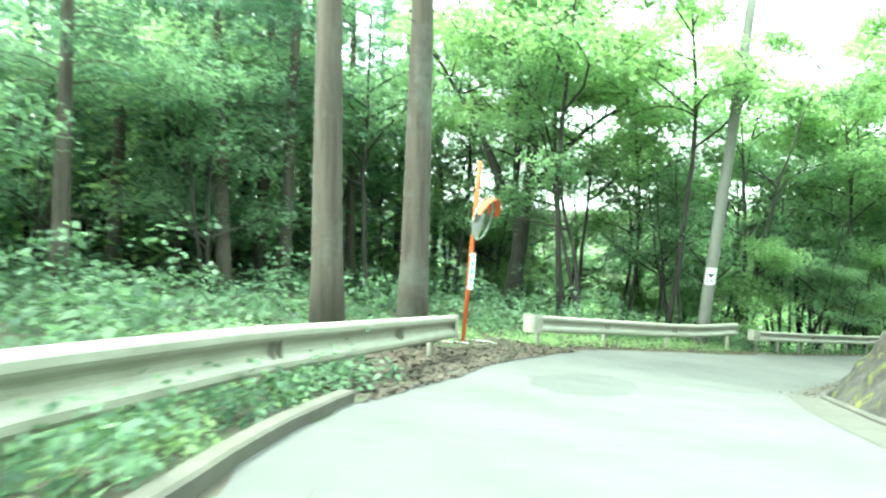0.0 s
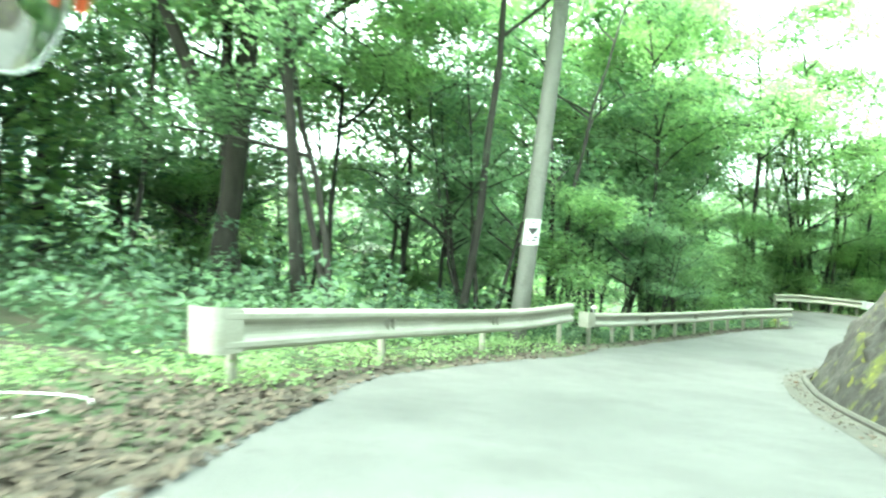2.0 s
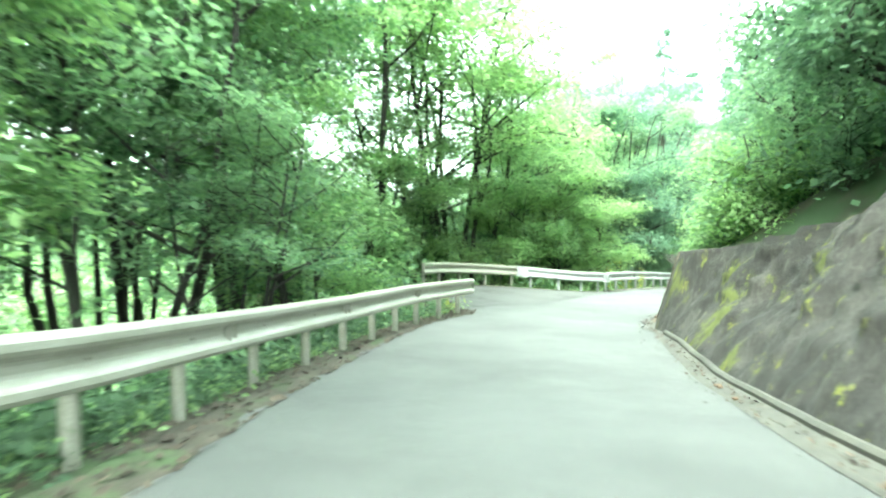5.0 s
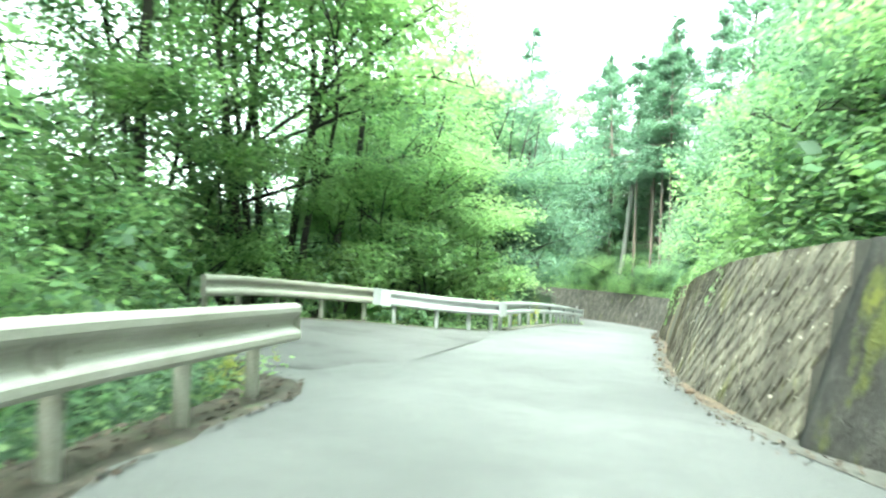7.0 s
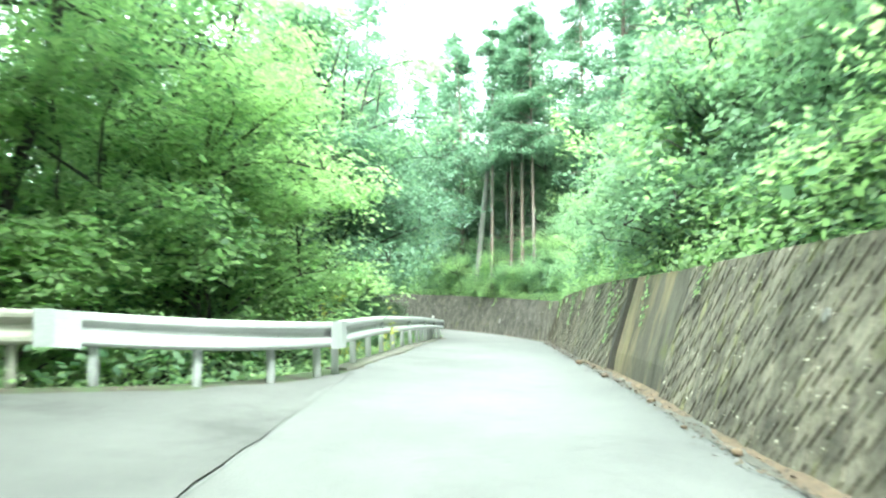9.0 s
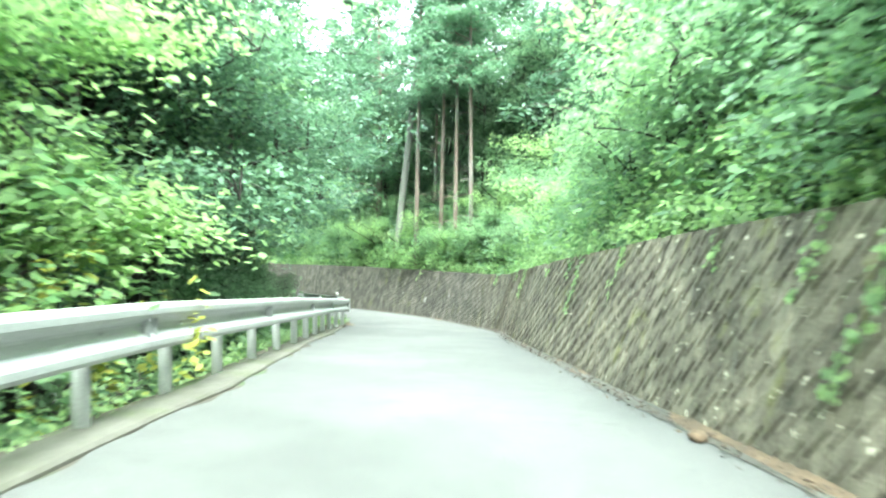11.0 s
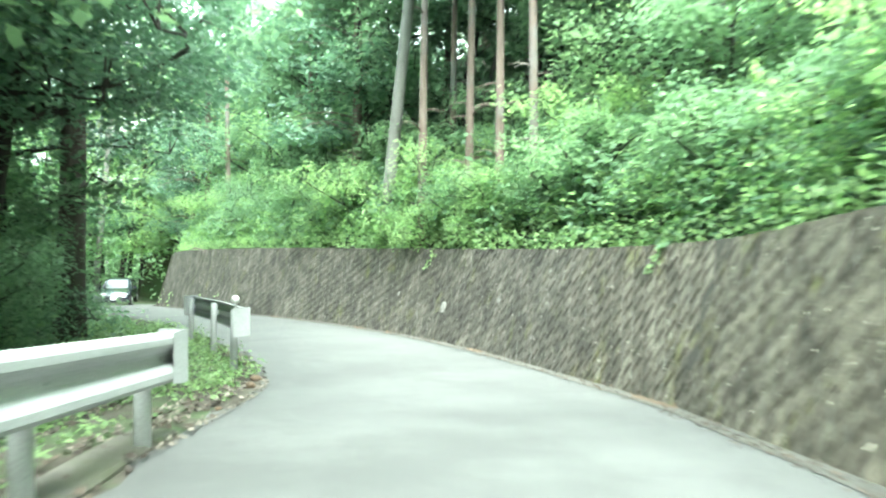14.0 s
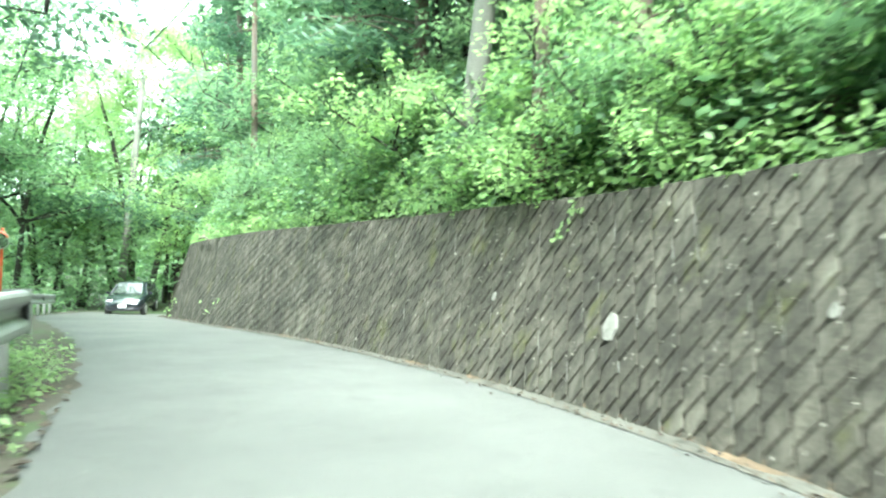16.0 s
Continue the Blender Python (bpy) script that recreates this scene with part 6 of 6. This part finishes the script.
def wall_matrix(s):
    """From wall coordinates (along, up the slope, outwards) at s to the world."""
    o = on(s, -wall_foot(s), 0.0)
    f = on(s + 0.3, -wall_foot(s + 0.3)) - on(s - 0.3, -wall_foot(s - 0.3))
    f.normalize()
    side = Vector((f[1], -f[0], 0)).normalized()
    up = (side * BATTER + Vector((0, 0, 1))).normalized()
    up = (up - f * up.dot(f)).normalized()
    n = f.cross(up) * -1
    m = Matrix((f, up, n)).transposed().to_4x4()
    m.translation = o
    return m


def lay_blocks(parent, s0, s1, part_from, part_to, cut_parts=False):
    """Diagonal courses of blocks; those between part_from and part_to are single objects, the rest one joined part."""
    rnd = random.Random(int(s0))
    shared, joined_v, joined_f = [], [], []
    for k in range(6):
        poly = [np.array([0.0, 0.0]), B_DIR, A_DIR + B_DIR, A_DIR]
        mid_p = (A_DIR + B_DIR) / 2
        o, i = block_shape([p - mid_p for p in poly], rnd.uniform(-0.003, 0.005), (0.008, -0.002, 0.005, 0.007, 0.001, 0.005)[k])
        n = len(o)
        jit = [(x + rnd.uniform(-0.003, 0.003), y + rnd.uniform(-0.003, 0.003), z + rnd.uniform(-0.0025, 0.0025)) for x, y, z in i]
        faces = [tuple(range(n, 2 * n))] + [(a, (a + 1) % n, n + (a + 1) % n, n + a) for a in range(n)]
        shared.append(mesh_from("block", o + jit, faces, M_WALL))
    slope = math.hypot(1, BATTER)
    count = 0
    for i in range(-12, int((s1 - s0) / 0.22) + 12):
        for j in range(-12, 18):
            # lattice walk kept inside the wall's band
            c = (B_DIR - A_DIR) * i + B_DIR * (j + 0.5 * (i % 2))
            s = s0 + c[0] + (A_DIR + B_DIR)[0] / 2
            if not s0 + 0.1 < s < s1 - 0.1:
                continue
            hi = float(wall_height(s)) * slope
            poly = clip([c, c + B_DIR, c + A_DIR + B_DIR, c + A_DIR], hi - 0.02)
            if len(poly) < 3:
                continue
            whole = len(poly) == 4 and c[1] >= 0 and (c + A_DIR + B_DIR)[1] <= hi - 0.02
            m = wall_matrix(s)
            if whole and part_from < s < part_to and count < 300:
                mid_p = c + (A_DIR + B_DIR) / 2
                put("block", shared[rnd.randrange(6)], parent, m=m @ Matrix.Translation((s0 + mid_p[0] - s, mid_p[1], 0.0)))
                count += 1
                continue
            o, inn = block_shape(poly, rnd.uniform(-0.003, 0.005), rnd.choice((0.008, -0.002, 0.005, 0.007, 0.001, 0.005)))
            n, b = len(o), len(joined_v)
            if cut_parts:
                put("block", mesh_from("block", [m @ Vector((s0 + x - s, y, z + 0.001)) for x, y, z in o + inn], [tuple(range(n, 2 * n))] + [(a, (a + 1) % n, n + (a + 1) % n, n + a) for a in range(n)], M_WALL), parent)
                continue
            for x, y, z in o + inn:
                joined_v.append(m @ Vector((s0 + x - s, y, z + 0.001)))
            joined_f += [tuple(range(b + n, b + 2 * n))] + [(b + a, b + (a + 1) % n, b + n + (a + 1) % n, b + n + a) for a in range(n)]
    if joined_v:
        tagged(put("blocks_rest", mesh_from("blocks_rest", joined_v, joined_f, M_WALL), parent), "the cut and farther blocks of the wall", kind="stuff")


lay_blocks(wall_blocks_near, *BLOCK_A, 45, 53.5)
lay_blocks(wall_blocks_far, *BLOCK_B, 66, 92)


# pale lime runs and flakes on the far wall, along its steeper joints
rng_l = random.Random(4)
lime_v, lime_f = [], []
for k in range(330):
    s = rng_l.uniform(59, 100)
    hi = float(wall_height(s)) * math.hypot(1, BATTER)
    m = wall_matrix(s)
    i, j = rng_l.randrange(0, 1), rng_l.randrange(0, max(1, int(hi / 0.2) - 1))
    c = (B_DIR - A_DIR) * round((s - BLOCK_B[0]) / 0.225) + B_DIR * j
    ox = BLOCK_B[0] + c[0] - s
    ox -= 0.225 * round(ox / 0.225)
    ln, w = rng_l.uniform(0.2, 1.0), rng_l.uniform(0.003, 0.009)
    b = len(lime_v)
    steps = 4
    for q in range(steps + 1):
        u = ln * q / steps
        wob = rng_l.uniform(-0.004, 0.004)
        ww = w * rng_l.uniform(0.5, 1.3) * (0.4 if q in (0, steps) else 1)
        for sx in (-ww, ww):
            lime_v.append(m @ Vector((ox + B_DIR[0] * u * 1.4 + sx + wob, c[1] + B_DIR[1] * u * 1.4, 0.026)))
    lime_f += [(b + 2 * q, b + 2 * q + 1, b + 2 * q + 3, b + 2 * q + 2) for q in range(steps)]
tagged(put("lime_runs", mesh_from("lime_runs", lime_v, lime_f, M_LIME)), "thin pale lime runs along the wall's joints", "lime stains", kind="stuff")
flake_s = float(road_coords(67.0, 33.0)[0][0])
for fs, fh, r in ((flake_s + 0.45, 0.78, 0.13), (flake_s + 2.4, 1.0, 0.05), (flake_s - 1.5, 1.05, 0.05), (47.5, 0.9, 0.06), (50.2, 1.1, 0.05), (72.5, 0.5, 0.06)):
    m = wall_matrix(fs)
    rim = [(r * (0.55 + 0.2 * rng_l.random()) * math.cos(w), r * (0.9 + 0.3 * rng_l.random()) * math.sin(w)) for w in np.linspace(0, 2 * math.pi, 14, endpoint=False)]
    vv = [m @ Vector((a, fh + b, 0.03)) for a, b in rim] + [m @ Vector((a * 1.05, fh + b * 1.05, 0.0)) for a, b in rim]
    tagged(put("lime_patch", mesh_from("lime_patch", vv, [tuple(range(14))] + [(k, (k + 1) % 14, 14 + (k + 1) % 14, 14 + k) for k in range(14)], M_LIME)), "pale flaked patch of lime on the block wall", "lime patch", "lime patches on the wall")


def vine_tendrils():
    """Leafy tendrils hanging down the wall's face."""
    rng = np.random.default_rng(88)
    out = []
    for s, ln, drift in ((46.2, 0.7, 0.1), (53.2, 0.5, 0.1), (56.2, 0.9, -0.2), (57.9, 1.3, 0.12), (58.6, 0.8, 0.1), (60.3, 0.5, -0.1), (62.8, 0.8, 0.15), (65.2, 1.1, 0.1), (66.1, 0.5, -0.1), (68.0, 0.4, 0.1), (72.0, 0.9, 0.25), (72.5, 0.7, 0.1), (74.6, 0.45, 0.0), (79.0, 0.5, 0.1), (86.0, 0.6, 0.1)):
        m = np.array(wall_matrix(s))
        hi = float(wall_height(s)) * math.hypot(1, BATTER)
        n = int(ln * 60)
        u = rng.uniform(0, 1, n)
        x = drift * u * 2 + rng.normal(0, 0.05, n) + 0.05 * np.sin(u * 9)
        p = np.stack([x, hi + 0.08 - u * ln, rng.uniform(0.03, 0.1, n), np.ones(n)], 1) @ m.T
        d = np.stack([rng.normal(0, 0.6, n), -np.ones(n), rng.uniform(0, 0.5, n), np.zeros(n)], 1) @ m.T
        nn = np.stack([rng.normal(0, 0.4, n), rng.normal(0.5, 0.3, n), np.ones(n), np.zeros(n)], 1) @ m.T
        size = rng.uniform(0.05, 0.1, n)
        out.append(leaf_quads(p[:, :3], d[:, :3], nn[:, :3], size, size * 0.75))
    tagged(put("vine_tendrils", quads_mesh("vine_tendrils", np.vstack(out), M_LEAF_BRIGHT)), "leafy vine tendrils trailing down the block wall", "vines", kind="stuff")


def edge_vines():
    """A ragged fringe of leaves lying over the wall's top edge."""
    rng = np.random.default_rng(89)
    out = []
    for s in np.arange(45.0, 108.0, 0.22):
        fringe = 0.5 + 0.5 * math.sin(s * 1.7) * math.sin(s * 0.63 + 1)
        n = int(8 + 26 * fringe)
        m = np.array(wall_matrix(s))
        hi = float(wall_height(s)) * math.hypot(1, BATTER)
        x = rng.uniform(-0.16, 0.16, n)
        p = np.stack([x, hi + rng.uniform(0.02, 0.42, n) - 0.1 * fringe * rng.random(n), rng.uniform(-0.3, 0.06, n), np.ones(n)], 1) @ m.T
        d = np.stack([rng.normal(0, 0.7, n), rng.normal(-0.3, 0.5, n), rng.uniform(0, 0.8, n), np.zeros(n)], 1) @ m.T
        nn = np.stack([rng.normal(0, 0.4, n), rng.normal(0.7, 0.3, n), np.ones(n), np.zeros(n)], 1) @ m.T
        size = rng.uniform(0.06, 0.13, n)
        out.append(leaf_quads(p[:, :3], d[:, :3], nn[:, :3], size, size * 0.7))
    tagged(put("edge_vines", quads_mesh("edge_vines", np.vstack(out), M_LEAF_BRIGHT)), "ragged fringe of leaves lying over the wall's top edge", "vines", kind="stuff")


vine_tendrils()
edge_vines()
